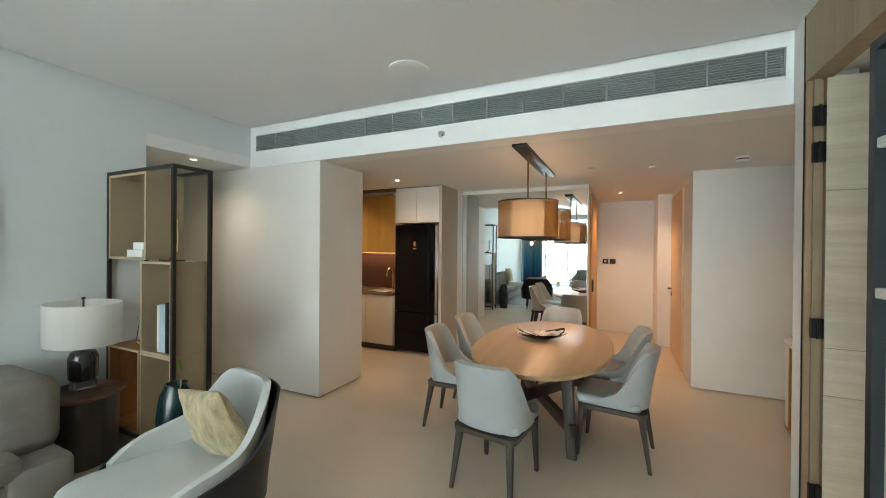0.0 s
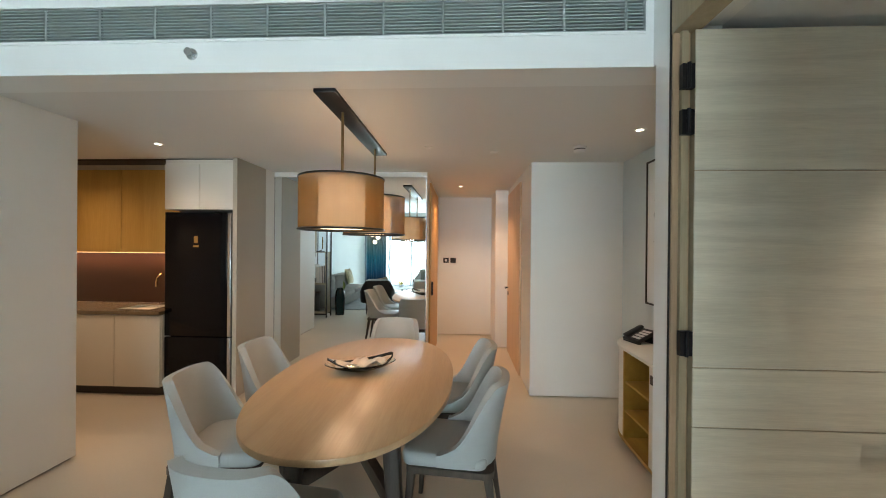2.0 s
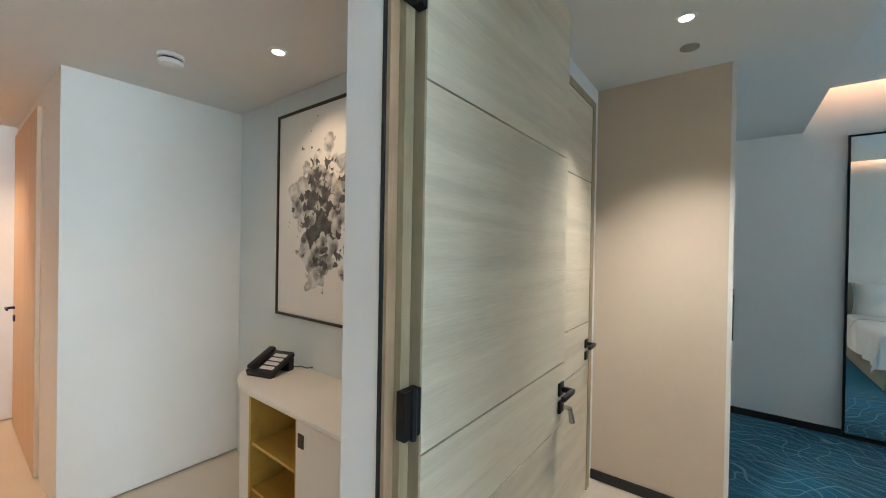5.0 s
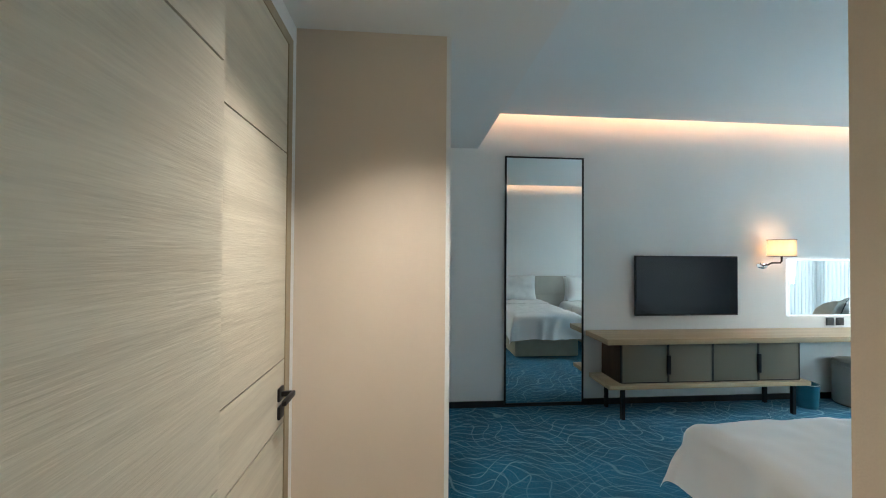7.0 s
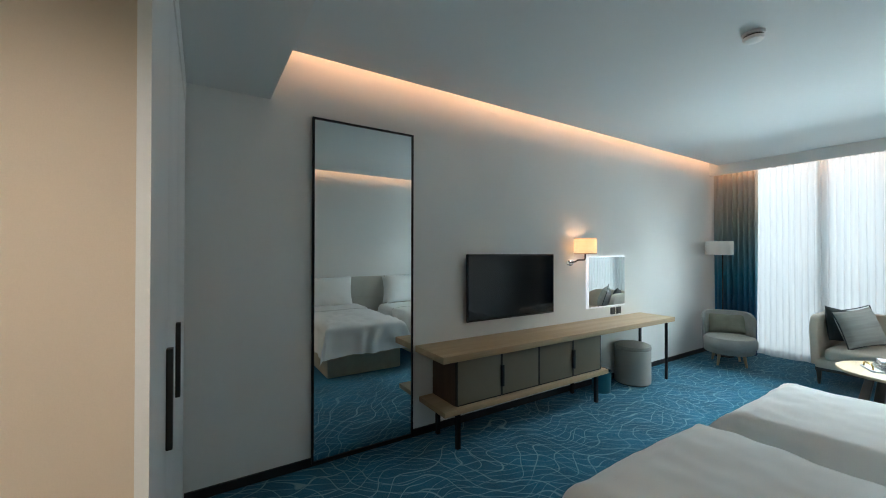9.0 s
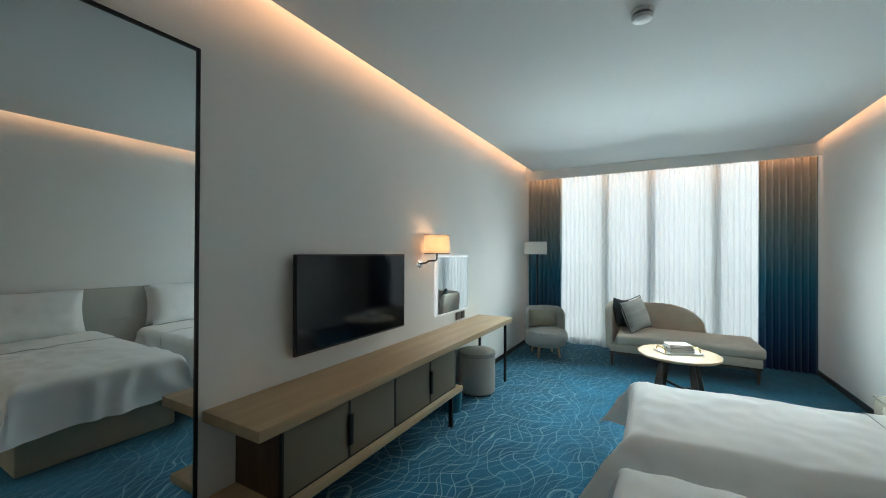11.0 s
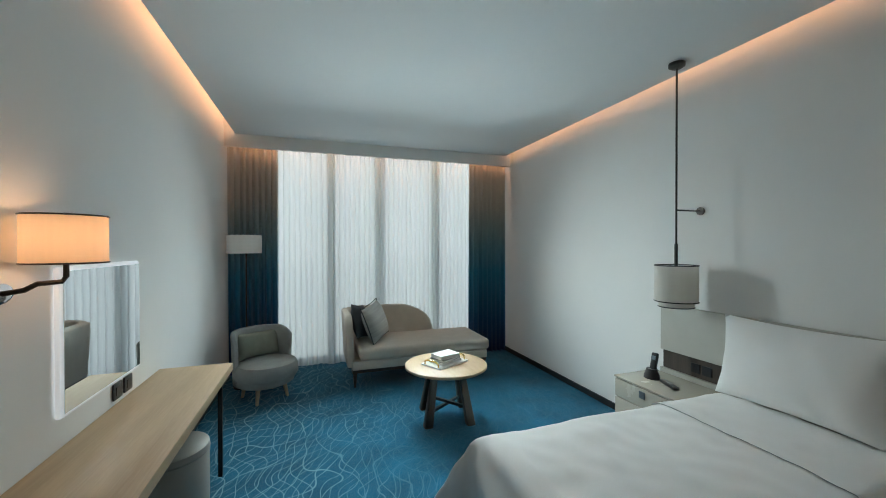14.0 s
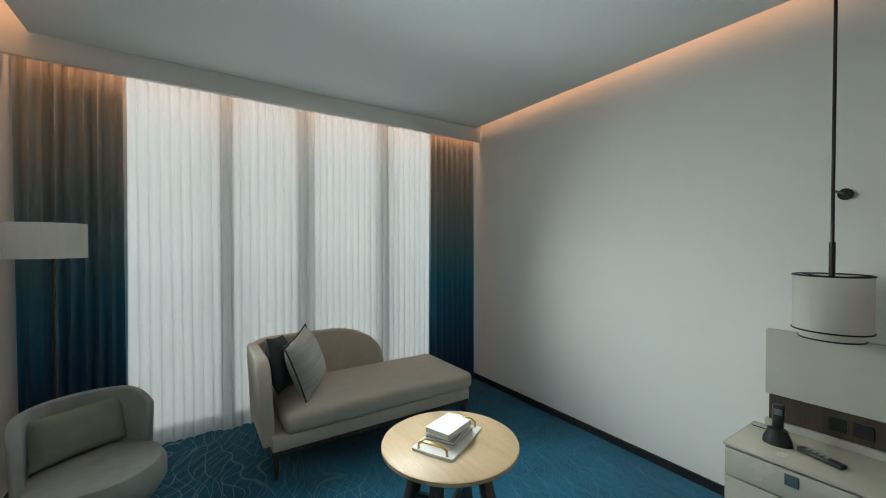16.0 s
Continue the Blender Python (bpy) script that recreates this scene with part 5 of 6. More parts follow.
part("pull", boxes((1.338, 1.343, 4.06, 4.10, 0.66, 0.72)), M_BRONZE, cons, "", False)
tel = thing("desk_telephone", "black desk telephone with white keypad labels", "telephone", pose(1.55, 4.72, 0.80, 0, 0, -72))
bm = boxes((-0.09, 0.09, -0.10, 0.10, -0.014, 0.014), bevel=0.006)
bm.transform(pose(0, 0, 0.055, 22, 0, 0))
part("body", bm, M_PLASTIC, tel)
bm = boxes((-0.085, 0.085, 0.05, 0.09, 0, 0.075), (-0.085, 0.085, -0.09, -0.06, 0, 0.02))
part("stand", bm, M_PLASTIC, tel)
bm = boxes((-0.078, -0.03, -0.095, 0.095, 0.018, 0.045), bevel=0.01)
bm.transform(pose(0, 0, 0.055, 22, 0, 0))
part("handset", bm, M_PLASTIC, tel, "black handset")
for k in range(4):
    bm = boxes((-0.015, 0.075, -0.07 + k * 0.037, -0.045 + k * 0.037, 0.0145, 0.0165))
    bm.transform(pose(0, 0, 0.055, 22, 0, 0))
    part("label_strip", bm, M_PAPER, tel, "white key labels")
part("cord", tube([(0.05, 0.09, 0.01), (0.11, 0.13, 0.008), (0.16, 0.12, 0.008), (0.20, 0.16, 0.008)], 0.003), M_PLASTIC, tel)
pic = thing("framed_picture", "framed abstract grey ink wash picture on the wall", "picture")
bx = [(1.715, 1.739, 4.04, 4.98, 1.09, 1.105), (1.715, 1.739, 4.04, 4.98, 2.355, 2.37), (1.715, 1.739, 4.04, 4.055, 1.105, 2.355), (1.715, 1.739, 4.965, 4.98, 1.105, 2.355)]
part("frame", boxes(*bx), M_BRONZE, pic, "thin dark frame", False)
bm = boxes((-0.004, 0.004, -0.455, 0.455, -0.625, 0.625))
ob = part("sheet", bm, M_INK, pic, "paper with grey ink washes", False)
ob.location = (1.729, 4.51, 1.73)

for x in (-0.24, -0.11):
    s = thing("light_switch", "square black light switch plate on the hall wall", "switch", group="hall switches")
    part("plate", boxes((x - 0.05, x + 0.05, 8.348, 8.36, 1.31, 1.40), bevel=0.003), M_PLASTIC, s)
    part("rocker", boxes((x - 0.02, x + 0.02, 8.344, 8.348, 1.335, 1.375), bevel=0.002), M_WHITEPLASTIC if x < -0.2 else M_PLASTIC, s)

# ---- bedroom ----
ombre_curtain(4.42, 4.978, 1.0)
ombre_curtain(1.252, 1.83, 2.0)
sheer_curtain(3.04, 4.50, 21, 31.0)
sheer_curtain(1.75, 3.12, 21, 37.0)

ward = thing("wardrobe", "built-in white wardrobe with long dark pull handles", "wardrobe")
part("body", boxes((3.125, 4.995, 2.64, 3.42, 0.0, 2.605)), M_SHADOWGAP, ward, "dark inside edge", False)
part("side_trim", boxes((3.06, 3.13, 2.598, 2.62, 0, 2.607), (3.122, 3.13, 2.62, 2.64, 0, 2.607)), M_WHITE, ward, "white edge trim", False)
part("top_rail", boxes((3.13, 4.995, 2.602, 2.64, 2.46, 2.605)), M_WHITE, ward, "", False)
for x0, x1, hx in ((3.136, 3.64, 3.60), (3.648, 4.15, 4.10), (4.158, 4.99, 4.24)):
    d = part("door", boxes((x0, x1, 2.606, 2.64, 0.01, 2.452), bevel=0.002), M_WHITE, ward)
    if hx < 4.2:
        part("handle", boxes((hx - 0.016, hx + 0.016, 2.588, 2.606, 0.95, 1.26), bevel=0.003), M_BRONZE, d, "dark pull handle")

fm = thing("floor_mirror", "tall leaning mirror in a thin black frame", "mirror")
part("frame", boxes((4.965, 4.99, 1.022, 1.037, 0.03, 2.535), (4.965, 4.99, 1.828, 1.843, 0.03, 2.535), (4.965, 4.99, 1.037, 1.828, 0.03, 0.045), (4.965, 4.99, 1.037, 1.828, 2.52, 2.535)), M_BLACK, fm, "thin black frame", False)
part("pane", boxes((4.972, 4.988, 1.037, 1.828, 0.045, 2.52)), M_MIRROR, fm, "", False)

desk = thing("desk_unit", "long oak-topped desk with taupe cabinet on black legs", "desk")
part("desktop", boxes((4.555, 4.998, -2.375, 0.985, 0.712, 0.765), bevel=0.003), M_OAK_Y, desk, "pale oak desktop")
part("cabinet", boxes((4.64, 4.985, -1.0, 0.82, 0.335, 0.711)), M_WALNUT, desk, "dark walnut cabinet body", False)
part("shelf", boxes((4.58, 4.985, -1.08, 0.955, 0.292, 0.334), bevel=0.003), M_OAK_Y, desk, "pale oak lower board")
for y0, y1 in ((0.36, 0.815), (-0.09, 0.352), (-0.56, -0.098), (-0.995, -0.568)):
    d = part("door", boxes((4.618, 4.638, y0, y1, 0.345, 0.70), bevel=0.002), M_TAUPE, desk, "taupe cabinet door")
    part("edge_trim", boxes((4.616, 4.64, y0 - 0.004, y0 + 0.006, 0.340, 0.705), (4.616, 4.64, y1 - 0.006, y1 + 0.004, 0.340, 0.705), (4.616, 4.64, y0, y1, 0.697, 0.706), (4.616, 4.64, y0, y1, 0.339, 0.348)), M_BRONZE, d, "dark metal edge", False)
for y in (0.356, -0.564):
    part("handle", boxes((4.597, 4.617, y - 0.016, y + 0.016, 0.42, 0.60), bevel=0.004), M_BLACK, desk, "black pull handle")
for y in (0.80, -0.94):
    for x in (4.63, 4.93):
        part("leg", boxes((x - 0.016, x + 0.016, y - 0.016, y + 0.016, 0, 0.291)), M_BLACK, desk, "", False)
for x in (4.62, 4.95):
    part("leg", boxes((x - 0.013, x + 0.013, -2.31, -2.284, 0, 0.711)), M_BLACK, desk, "", False)

tv = thing("television", "flat black wall-mounted television above the desk", "television")
part("body", boxes((4.925, 4.948, -0.64, 0.495, 0.918, 1.537), bevel=0.006), M_PLASTIC, tv)
part("screen", boxes((4.922, 4.926, -0.628, 0.483, 0.935, 1.526)), M_SCREEN, tv, "glossy dark screen", False)
part("mount", boxes((4.948, 4.998, -0.25, 0.1, 1.1, 1.35)), M_PLASTIC, tv, "", False)
part("badge", boxes((4.921, 4.923, -0.10, -0.045, 0.923, 0.929)), M_STEEL, tv, "", False)

vm = thing("vanity_mirror", "square vanity mirror with a glowing border", "mirror")
part("border", boxes((4.972, 4.995, -2.0, -1.262, 0.895, 1.515), bevel=0.01), M_MIRRORLIGHT, vm, "softly lit pale border")
part("pane", boxes((4.966, 4.9715, -1.983, -1.279, 0.912, 1.498)), M_MIRROR, vm, "", False)
for y in (-1.78, -1.90):
    s = thing("wall_socket", "black double socket plate above the desk", "socket", group="desk sockets")
    part("plate", boxes((4.988, 4.998, y - 0.045, y + 0.045, 0.79, 0.875), bevel=0.002), M_PLASTIC, s)
    part("insert", boxes((4.985, 4.988, y - 0.025, y + 0.025, 0.81, 0.855)), M_BRONZE, s)

sc = thing("wall_lamp", "lit wall lamp with a white drum shade on a black arm", "lamp")
bm = lathe([(0, 0), (0.035, 0), (0.035, 0.012), (0.02, 0.018), (0, 0.018)], 0, 0, 24, 1.0, 1.8)
bm.transform(pose(4.998, -0.98, 1.44, 0, -90, 0))
part("wall_plate", bm, M_CHROME, sc, "polished wall plate")
part("arm", tube([(4.985, -0.98, 1.44), (4.93, -0.99, 1.45), (4.90, -1.0, 1.47), (4.86, -1.055, 1.472), (4.85, -1.06, 1.49), (4.85, -1.06, 1.56)], 0.009), M_BRONZE, sc, "dark bent arm")
part("shade", sheet(lambda u, v: (4.85 + 0.118 * math.cos(2 * math.pi * u), -1.06 + 0.118 * math.sin(2 * math.pi * u), 1.54 + 0.17 * v), 40, 3, True), M_SHADE_GLOWTINT, sc, "white drum shade")
for z in (1.54, 1.71):
    part("trim", tube([(4.85 + 0.119 * math.cos(radians(a)), -1.06 + 0.119 * math.sin(radians(a)), z) for a in range(0, 361, 10)], 0.003), M_BRONZE, sc)
point_lamp("wall_lamp_bulb", 4.85, -1.06, 1.63, 1.7, WARM, 0.03)

stool = thing("stool", "round grey leather stool under the desk", "stool")
part("body", lathe([(0, 0.012), (0.19, 0.012), (0.20, 0.025), (0.20, 0.40), (0.197, 0.405), (0, 0.405)], 4.79, -1.86, 48), M_STONEGREY, stool)
part("seat", lathe([(0, 0.406), (0.198, 0.406), (0.205, 0.42), (0.20, 0.45), (0.17, 0.465), (0, 0.47)], 4.79, -1.86, 48), M_STONEGREY, stool, "padded leather seat")
part("plinth", lathe([(0, 0.004), (0.185, 0.004), (0.185, 0.012), (0, 0.012)], 4.79, -1.86, 40), M_BRONZE, stool)
wbin = thing("waste_bin", "small teal waste bin beside the stool", "bin")
part("body", lathe([(0, 0.006), (0.095, 0.006), (0.105, 0.24), (0.100, 0.24), (0.09, 0.012), (0, 0.012)], 4.80, -1.27, 32), M_TEALBIN, wbin)
part("rim", tube([(4.80 + 0.104 * math.cos(radians(a)), -1.27 + 0.104 * math.sin(radians(a)), 0.24) for a in range(0, 361, 12)], 0.005), M_STEEL, wbin, "steel rim")


def duvet(x0, xf, ya, yb, top, drop, seed, flare=0.5):
    """A cover laid over the bed that falls over both sides and the foot, flaring at the corners."""
    r = 0.07
    half, mid, run = (yb - ya) / 2, (ya + yb) / 2, xf - x0

    def over(s, lim):
        if s <= lim - r:
            return s, 0.0
        a = (s - (lim - r)) / r
        if a <= math.pi / 2:
            return lim - r + r * math.sin(a), r * (1 - math.cos(a))
        e = s - (lim - r) - r * math.pi / 2
        return lim + 0.10 * e, r + e * 0.99

    def fn(u, v):
        sx = u * (run + drop)
        sy = (2 * v - 1) * (half + drop)
        px, dx = over(sx, run)
        py, dy = over(abs(sy), half)
        both = dx * dy / (dx + dy + 1e-6)
        px += flare * both
        py += 0.35 * both
        d = (dx ** 4 + dy ** 4) ** 0.25
        n1 = noise.noise(Vector((sx * 3 + seed, sy * 3, seed)))
        n2 = noise.noise(Vector((sx * 9, sy * 9 + seed, 3.0)))
        puff = 0.022 * max(0, 1 - (abs(sy) / half) ** 4) * (1 if dx == 0 else 0.3)
        fold = 0.016 * min(1, d / 0.15) * max(0.0, 1 - 7 * both)
        px += fold * math.sin(sy * 21 + 4 * n1 + seed) * min(1, dx / 0.1)
        py += fold * math.sin(sx * 17 + 4 * n1 + seed) * min(1, dy / 0.1)
        return (x0 + px, mid + math.copysign(py, sy), top - d + puff + 0.012 * n1 + 0.010 * n2)
    return fn


def bed(ya, yb, seed, label, top=0.60, flare=0.9):
    b = thing("bed", label, "bed", group="twin beds")
    bm = boxes((1.30, 3.13, ya + 0.03, yb - 0.03, 0.004, 0.36), bevel=0.02)
    part("valance", bm, M_VALANCE, b, "olive grey valance")
    part("mattress", boxes((1.31, 3.15, ya + 0.015, yb - 0.015, 0.36, 0.575), bevel=0.04), M_LINEN, b)
    cover = duvet(1.42, 3.19, ya - 0.01, yb + 0.01, top, 0.34, seed, flare)
    bm = sheet(cover, 84, 80)
    bmesh.ops.recalc_face_normals(bm, faces=bm.faces)
    part("duvet", bm, M_LINEN, b, "white duvet hanging over the foot and sides", True, 60)
    lift = Vector((0, 0, 0.008))

    def turned(u, v):
        p = Vector(cover(0.012 + 0.255 * u, 0.14 + 0.72 * v))
        p.y += 0.006 * (1 if v > 0.5 else -1)
        return p + lift
    bm = sheet(turned, 20, 50)
    bmesh.ops.recalc_face_normals(bm, faces=bm.faces)
    part("turned_sheet", bm, M_LINEN, b, "turned-down white sheet")
    part("piping", tube([turned(1.0, k / 40) for k in range(41)], 0.0016), M_PIPING, b, "thin grey piping")
    return b


bed(-1.16, -0.17, 1.0, "single bed made up with a white duvet and olive valance", 0.60, 1.3)
bed(0.20, 1.25, 4.0, "single bed made up with a white duvet beside the entrance", 0.635, 0.4)
for y, s in ((-0.72, 1.0), (0.73, 6.0)):
    lone("pillow", cushion(0.83, 0.52, 0.20, seed=s, wrinkle=0.014), M_LINEN, "large white pillow standing against the headboard", "pillow", pose(1.46, y, 0.625, -10, 0, 90), "pillows standing upright")
    lone("pillow", cushion(0.84, 0.48, 0.16, seed=s + 3, wrinkle=0.014), M_LINEN, "white pillow behind the front pillow", "pillow", pose(1.335, y + 0.02, 0.625, -5, 0, 90), "pillows standing upright")

hb = thing("headboard", "long upholstered headboard panel with a dark walnut band", "headboard")
part("panel", boxes((1.246, 1.285, -1.715, 1.90, 0.745, 1.115), bevel=0.006), M_HEADBOARD, hb, "grey-green upholstered panel")
part("band", boxes((1.246, 1.268, -1.70, -1.175, 0.60, 0.742)), M_DARKWOOD, hb, "dark walnut band", False)
part("lower_panel", boxes((1.246, 1.285, -1.715, -1.17, 0.10, 0.597), (1.246, 1.285, -1.17, 1.90, 0.10, 0.7445)), M_HEADBOARD, hb, "", False)
for y in (-1.42, -1.33):
    part("socket", boxes((1.268, 1.274, y - 0.035, y + 0.035, 0.635, 0.705)), M_PLASTIC, hb, "black socket", False)

ns = thing("nightstand", "putty lacquered nightstand with drawers beside the bed", "nightstand")
part("top", boxes((1.287, 1.715, -1.765, -1.185, 0.548, 0.562), bevel=0.002), M_LAQUER, ns, "glossy putty top")
part("body", boxes((1.287, 1.69, -1.76, -1.19, 0.05, 0.546)), M_LAQUER, ns, "", False)
for z0, z1 in ((0.06, 0.392), (0.40, 0.538)):
    d = part("drawer", boxes((1.69, 1.712, -1.757, -1.193, z0, z1), bevel=0.002), M_LAQUER, ns, "drawer front")
    if z0 > 0.3:
        part("pull", boxes((1.712, 1.718, -1.515, -1.465, 0.468, 0.520)), M_GREYMETAL, d, "small square metal pull")
part("plinth", boxes((1.30, 1.66, -1.74, -1.21, 0.004, 0.05)), M_BRONZE, ns, "", False)
ph = thing("cordless_telephone", "black cordless telephone in its cradle on the nightstand", "telephone", pose(1.50, -1.60, 0.562, 0, 0, 100))
part("cradle", lathe([(0, 0), (0.062, 0), (0.058, 0.03), (0.045, 0.06), (0.042, 0.075), (0, 0.07)], 0, 0, 24, 1.0, 0.8), M_PLASTIC, ph)
bm = boxes((-0.024, 0.024, -0.014, 0.014, 0.0, 0.15), bevel=0.008)
bm.transform(pose(0, 0.01, 0.045, -14, 0, 0))
hs = part("handset", bm, M_PLASTIC, ph, "black handset")
bm = boxes((-0.016, 0.016, -0.0165, -0.0142, 0.095, 0.125))
bm.transform(pose(0, 0.01, 0.045, -14, 0, 0))
part("display", bm, M_GREYMETAL, hs, "grey display")
part("cord", tube([(0.02, 0.04, 0.01), (0.0, 0.10, 0.006), (-0.06, 0.14, 0.006), (-0.12, 0.15, 0.006)], 0.003), M_PLASTIC, ph)
rc = thing("remote_control", "black remote control lying on the nightstand", "remote", pose(1.52, -1.43, 0.562, 0, 0, 70))
part("body", boxes((-0.09, 0.09, -0.023, 0.023, 0, 0.022), bevel=0.007), M_PLASTIC, rc)
for k in range(4):
    part("key", boxes((-0.06 + k * 0.025, -0.045 + k * 0.025, -0.012, 0.012, 0.022, 0.024)), M_BOOKGREY, rc, "", False)

pl = thing("pendant_lamp", "tall black rod pendant with a white drum shade by the bed", "lamp")
px, py = 1.48, -1.41
part("rose", lathe([(0, 2.929), (0.055, 2.929), (0.055, 2.905), (0.03, 2.89), (0, 2.89)], px, py, 28), M_BRONZE, pl)
part("rod", rod(bmesh.new(), (px, py, 1.60), (px, py, 2.895), 0.007), M_BRONZE, pl, "thin dark rod")
part("lower_rod", rod(bmesh.new(), (px, py, 1.40), (px, py, 1.61), 0.012), M_BRONZE, pl, "thicker lower rod")
bm = rod(bmesh.new(), (px, py, 1.857), (1.245, py, 1.857), 0.006)
part("wall_arm", bm, M_BRONZE, pl, "thin arm to the wall")
bm = lathe([(0, 0), (0.03, 0), (0.03, 0.012), (0, 0.012)], 0, 0, 20)
bm.transform(pose(1.231, py, 1.857, 0, 90, 0))
part("wall_plate", bm, M_BRONZE, pl)
part("shade", sheet(lambda u, v: (px + 0.14 * math.cos(2 * math.pi * u), py + 0.14 * math.sin(2 * math.pi * u), 1.19 + 0.262 * v), 48, 3, True), M_SHADE_WHITE, pl, "white drum shade")
part("inner_shade", sheet(lambda u, v: (px + 0.115 * math.cos(2 * math.pi * u), py + 0.115 * math.sin(2 * math.pi * u), 1.15 + 0.25 * v), 48, 3, True), M_SHADE_WHITE, pl, "smaller inner shade")
part("diffuser", lathe([(0, 1.158), (0.114, 1.158), (0.114, 1.161), (0, 1.161)], px, py, 32), M_WHITEPLASTIC, pl)
for r, z in ((0.141, 1.19), (0.141, 1.452), (0.116, 1.15)):
    part("trim", tube([(px + r * math.cos(radians(a)), py + r * math.sin(radians(a)), z) for a in range(0, 361, 8)], 0.004), M_BLACK, pl, "thin black trim")
bm = bmesh.new()
for a in (0, 120, 240):
    rod(bm, (px, py, 1.44), (px + 0.139 * math.cos(radians(a)), py + 0.139 * math.sin(radians(a)), 1.45), 0.003)
part("spider", bm, M_BLACK, pl)

# chaise
ch = thing("chaise", "cream upholstered chaise with a curved back on dark legs", "sofa")
bm = bmesh.new()
add_box(bm, 1.92, 3.52, -4.40, -3.62, 0.295, 0.44, 0.05, 5)
part("seat", bm, M_CREAMCLOTH, ch)
part("base", boxes((1.95, 3.60, -4.42, -3.64, 0.20, 0.30), bevel=0.015), M_CREAMCLOTH, ch)
part("rail", boxes((1.96, 3.60, -4.42, -3.655, 0.165, 0.20)), M_DARKWOOD, ch, "dark wooden rail", False)


def chaise_back(u, v):
    # runs round the arm end, then along the back, falling in a quarter curve
    run = 0.62 + 0.30 + 1.0
    s = u * run
    if s < 0.62:
        x, y, h = 3.565, -3.70 - s, 0.62 + 0.18 * math.sqrt(max(0.0, 1 - max(0.0, 1 - s / 0.16) ** 2))
    elif s < 0.92:
        a = (s - 0.62) / 0.30 * math.pi / 2
        x, y, h = 3.565 - 0.085 * (1 - math.cos(a)) - 0.07 * math.sin(a), -4.32 - 0.12 * math.sin(a), 0.80
    else:
        q = s - 0.92
        x, y, h = 3.41 - q, -4.44, 0.80
        if q > 0.45:
            k = (q - 0.45) / 0.55
            h = 0.43 + 0.37 * math.sqrt(max(0.0, 1 - k * k))
    z = 0.22 + (h - 0.22) * v
    lean = 0.025 * v
    if s < 0.62:
        x += lean
        y += 0.0
    return (x, y - (lean if s > 0.7 else 0) * 0.6, z)


bm = thick(sheet(chaise_back, 60, 10), -0.085)
bmesh.ops.bevel(bm, geom=[e for e in bm.edges if len(e.link_faces) == 2 and e.calc_face_angle(0.0) > 0.9], offset=0.022, segments=3, profile=0.5, affect="EDGES")
part("backrest", bm, M_CREAMCLOTH, ch, "curved upholstered back and arm", True, 60)
for x, y in ((3.57, -3.68), (1.99, -3.68), (3.57, -4.38), (1.99, -4.38)):
    part("leg", taper((x, y, 0), (x, y, 0.166), 0.022, 0.045), M_DARKWOOD, ch)
lone("cushion", cushion(0.44, 0.42, 0.15, seed=12.0), M_DARKCUSH, "charcoal cushion leaning on the chaise arm", "cushion", pose(3.43, -4.06, 0.465, -14, 10, 244))
sq = lone("cushion", cushion(0.46, 0.44, 0.20, seed=14.0), M_STRIPECUSH, "grey striped cushion with dark piping on the chaise", "cushion", pose(3.22, -3.98, 0.465, -18, -8, 238))
rim = [(2 * k / 14 - 1, -1) for k in range(14)] + [(1, 2 * k / 14 - 1) for k in range(14)] + [(1 - 2 * k / 14, 1) for k in range(14)] + [(-1, 1 - 2 * k / 14) for k in range(15)]
part("piping", tube([(a * 0.235 * (1 - 0.07 * (1 - b * b) * abs(a) ** 3), 0, 0.23 + b * 0.23 * (1 - 0.07 * (1 - a * a) * abs(b) ** 3)) for a, b in rim], 0.006), M_DARKCUSH, sq, "dark piping")

rt = thing("round_table", "round oak table on crossed dark wooden legs", "table")
cx, cy = 2.835, -2.67
part("tabletop", lathe([(0, 0.468), (0.37, 0.468), (0.382, 0.475), (0.382, 0.494), (0.372, 0.50), (0, 0.50)], cx, cy, 64), M_OAK_Y, rt, "pale oak top")
for a in (35, 125, 215, 305):
    c, s = math.cos(radians(a)), math.sin(radians(a))
    part("leg", taper((cx + 0.27 * c, cy + 0.27 * s, 0), (cx + 0.17 * c, cy + 0.17 * s, 0.468), 0.078, 0.055), M_DARKWOOD, rt)
for a in (35, 125):
    bm = boxes((-0.25, 0.25, -0.012, 0.012, -0.012, 0.012))
    bm.transform(pose(cx, cy, 0.12 if a == 35 else 0.146, 0, 0, a))
    part("brace", bm, M_BRONZE, rt, "dark cross brace", False)
tray = thing("tray", "white tray with brass handles on the round table", "tray", pose(2.84, -2.68, 0.50, 0, 0, 28))
part("plate", slab(round_rect(-0.195, 0.195, -0.125, 0.125, 0.015), 0.001, 0.014), M_PAPER, tray)
for sx in (-1, 1):
    part("handle", tube([(sx * 0.178, -0.085, 0.014), (sx * 0.178, -0.085, 0.04), (sx * 0.178, -0.06, 0.055), (sx * 0.178, 0.06, 0.055), (sx * 0.178, 0.085, 0.04), (sx * 0.178, 0.085, 0.014)], 0.008), M_BRASS, tray, "brass handle")
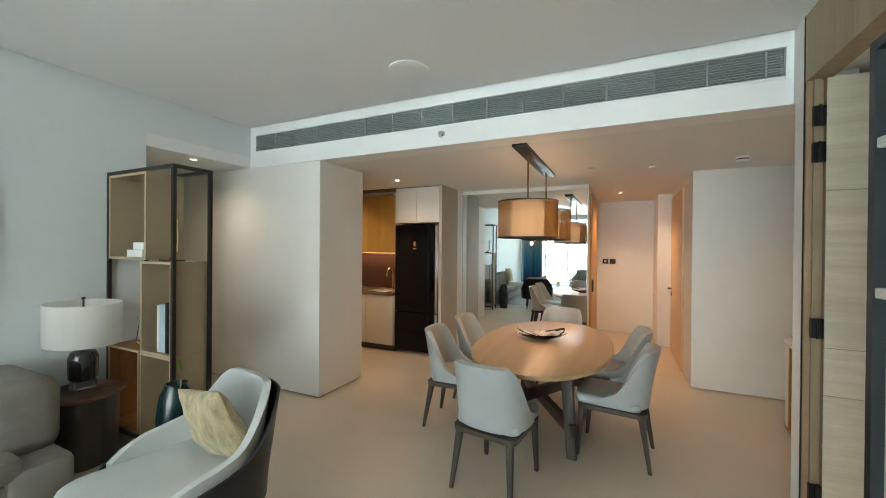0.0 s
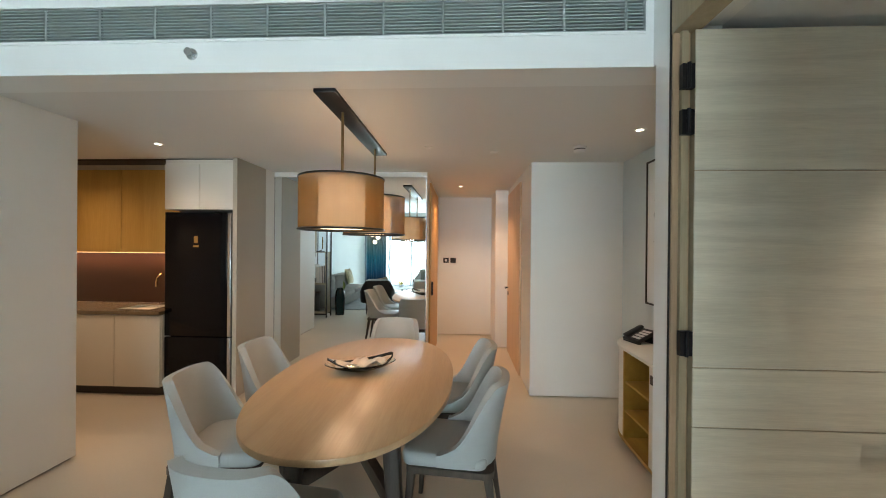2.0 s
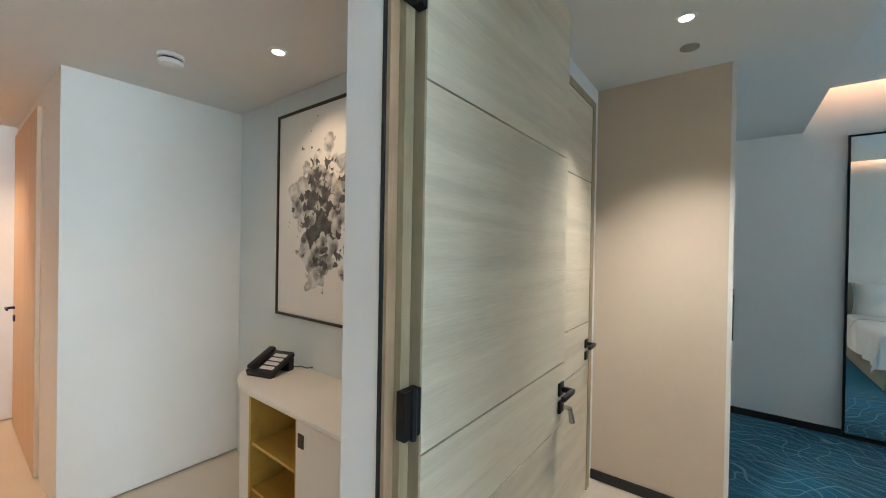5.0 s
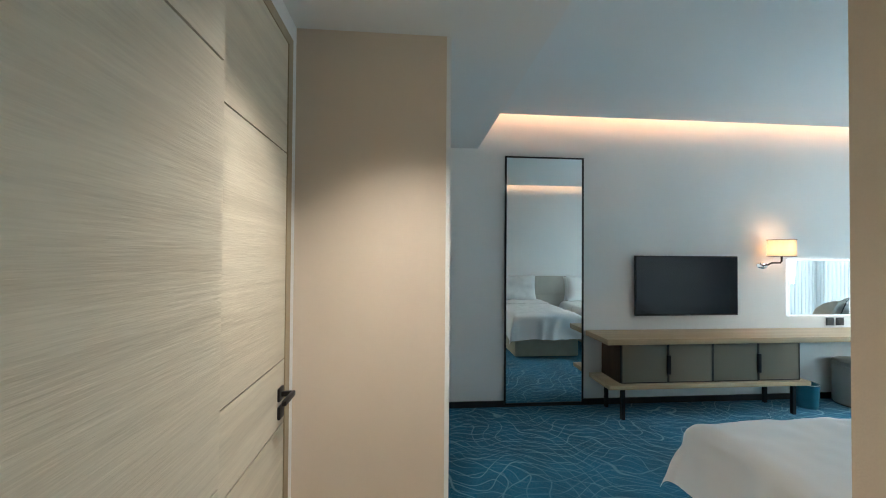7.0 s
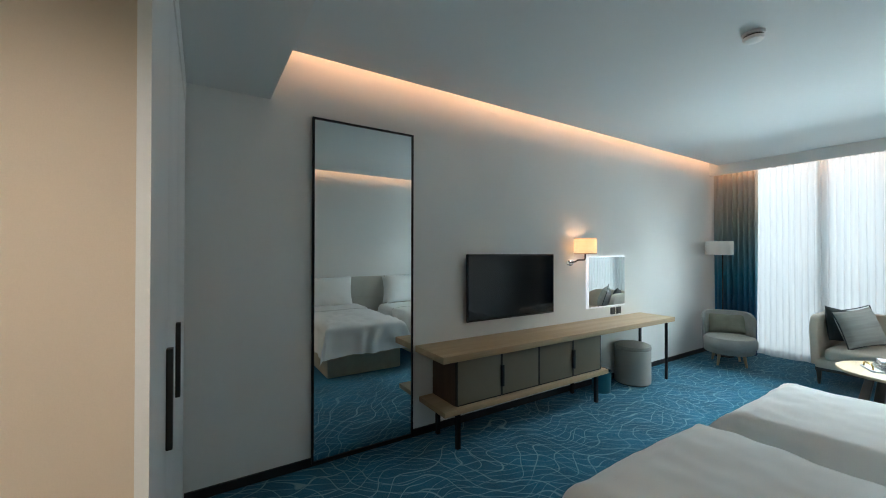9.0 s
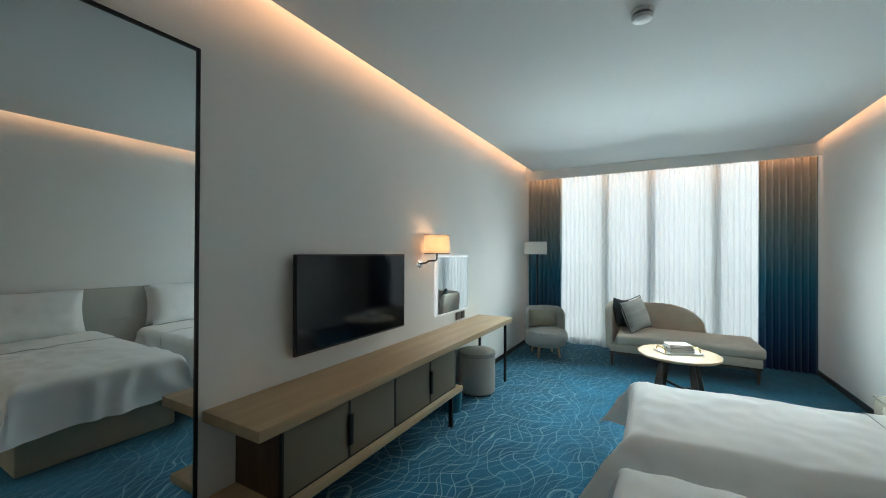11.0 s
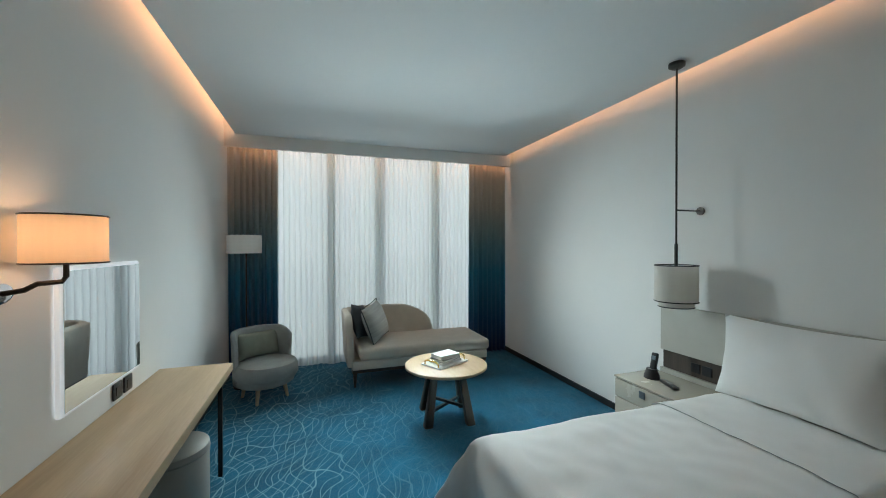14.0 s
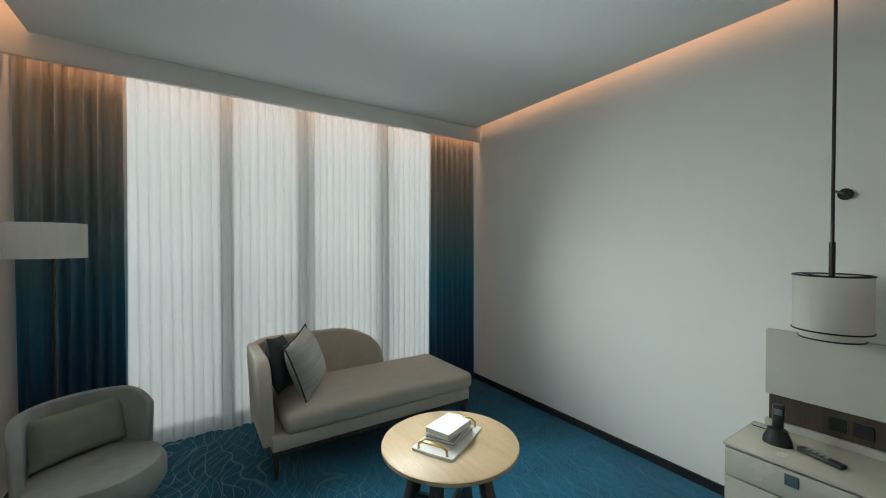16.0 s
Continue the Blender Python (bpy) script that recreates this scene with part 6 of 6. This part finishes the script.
for k, (w, d, h, z, a, m, lab) in enumerate(((0.25, 0.18, 0.024, 0.514, 26, M_PAPER, "white"), (0.24, 0.17, 0.02, 0.539, 32, M_BOOKGREY, "grey"), (0.22, 0.16, 0.032, 0.560, 20, M_PAPER, "white"))):
    b = thing("book", lab + " hardback book lying in the stack on the tray", "book", pose(2.84, -2.68, z, 0, 0, a), "stacked books")
    part("cover", boxes((-w / 2, w / 2, -d / 2, d / 2, 0, 0.003), (-w / 2, w / 2, -d / 2, d / 2, h - 0.003, h), (-w / 2, -w / 2 + 0.003, -d / 2, d / 2, 0.003, h - 0.003)), m, b, "", False)
    part("pages", boxes((-w / 2 + 0.004, w / 2 - 0.004, -d / 2 + 0.004, d / 2 - 0.004, 0.003, h - 0.003)), M_PAPER, b, "", False)

# tub chair
ac = thing("armchair", "round grey tub chair with short pale wooden legs", "chair", pose(4.50, -3.72, 0, 0, 0, 33) @ Matrix.Diagonal((0.92, 0.92, 0.96, 1.0)))
part("base", lathe([(0, 0.175), (0.29, 0.175), (0.315, 0.19), (0.325, 0.25), (0, 0.25)], 0, 0, 48), M_GREYCLOTH, ac)
part("seat", lathe([(0, 0.25), (0.315, 0.25), (0.335, 0.28), (0.335, 0.36), (0.31, 0.405), (0.2, 0.42), (0, 0.425)], 0, 0.05, 48), M_GREYCLOTH, ac, "thick round seat")


def tub(u, v):
    d = -90 + 180 * u
    a = radians(d)
    k = min(1.0, max(0.0, (abs(d) - 50) / 40))
    z = 0.19 + (0.745 - 0.10 * k * k - 0.19) * v
    f = 0.325 + 0.02 * v
    return (f * math.sin(a), -f * math.cos(a), z)


bm = thick(sheet(tub, 48, 8), 0.05)
bmesh.ops.bevel(bm, geom=[e for e in bm.edges if len(e.link_faces) == 2 and e.calc_face_angle(0.0) > 0.9], offset=0.016, segments=3, profile=0.5, affect="EDGES")
part("backrest", bm, M_GREYCLOTH, ac, "curved low back", True, 60)
for a in (45, 135, 225, 315):
    part("leg", taper((0.25 * math.cos(radians(a)), 0.25 * math.sin(radians(a)), 0), (0.21 * math.cos(radians(a)), 0.21 * math.sin(radians(a)), 0.176), 0.026, 0.042), M_PALELEG, ac, "pale wooden leg")
lone("cushion", cushion(0.46, 0.27, 0.13, seed=17.0), M_OLIVECUSH, "oblong olive cushion on the tub chair", "cushion", pose(4.56, -3.845, 0.405, -14, 0, 213))

fl = thing("floor_lamp", "floor lamp with a white drum shade on a dark pole", "lamp")
lx, ly = 4.735, -4.02
part("base", lathe([(0, 0.004), (0.14, 0.004), (0.14, 0.018), (0.02, 0.024), (0, 0.024)], lx, ly - 0.12, 32), M_BRONZE, fl)
part("pole", tube([(lx, ly - 0.12, 0.02), (lx, ly - 0.12, 1.55), (lx, ly - 0.09, 1.62), (lx, ly, 1.63)], 0.009), M_BRONZE, fl)
part("shade", sheet(lambda u, v: (lx + 0.175 * math.cos(2 * math.pi * u), ly + 0.175 * math.sin(2 * math.pi * u), 1.52 + 0.20 * v), 48, 3, True), M_SHADE_WHITE, fl, "white drum shade")
bm = bmesh.new()
for a in (0, 120, 240):
    rod(bm, (lx, ly, 1.63), (lx + 0.174 * math.cos(radians(a)), ly + 0.174 * math.sin(radians(a)), 1.70), 0.003)
part("spider", bm, M_BRONZE, fl)
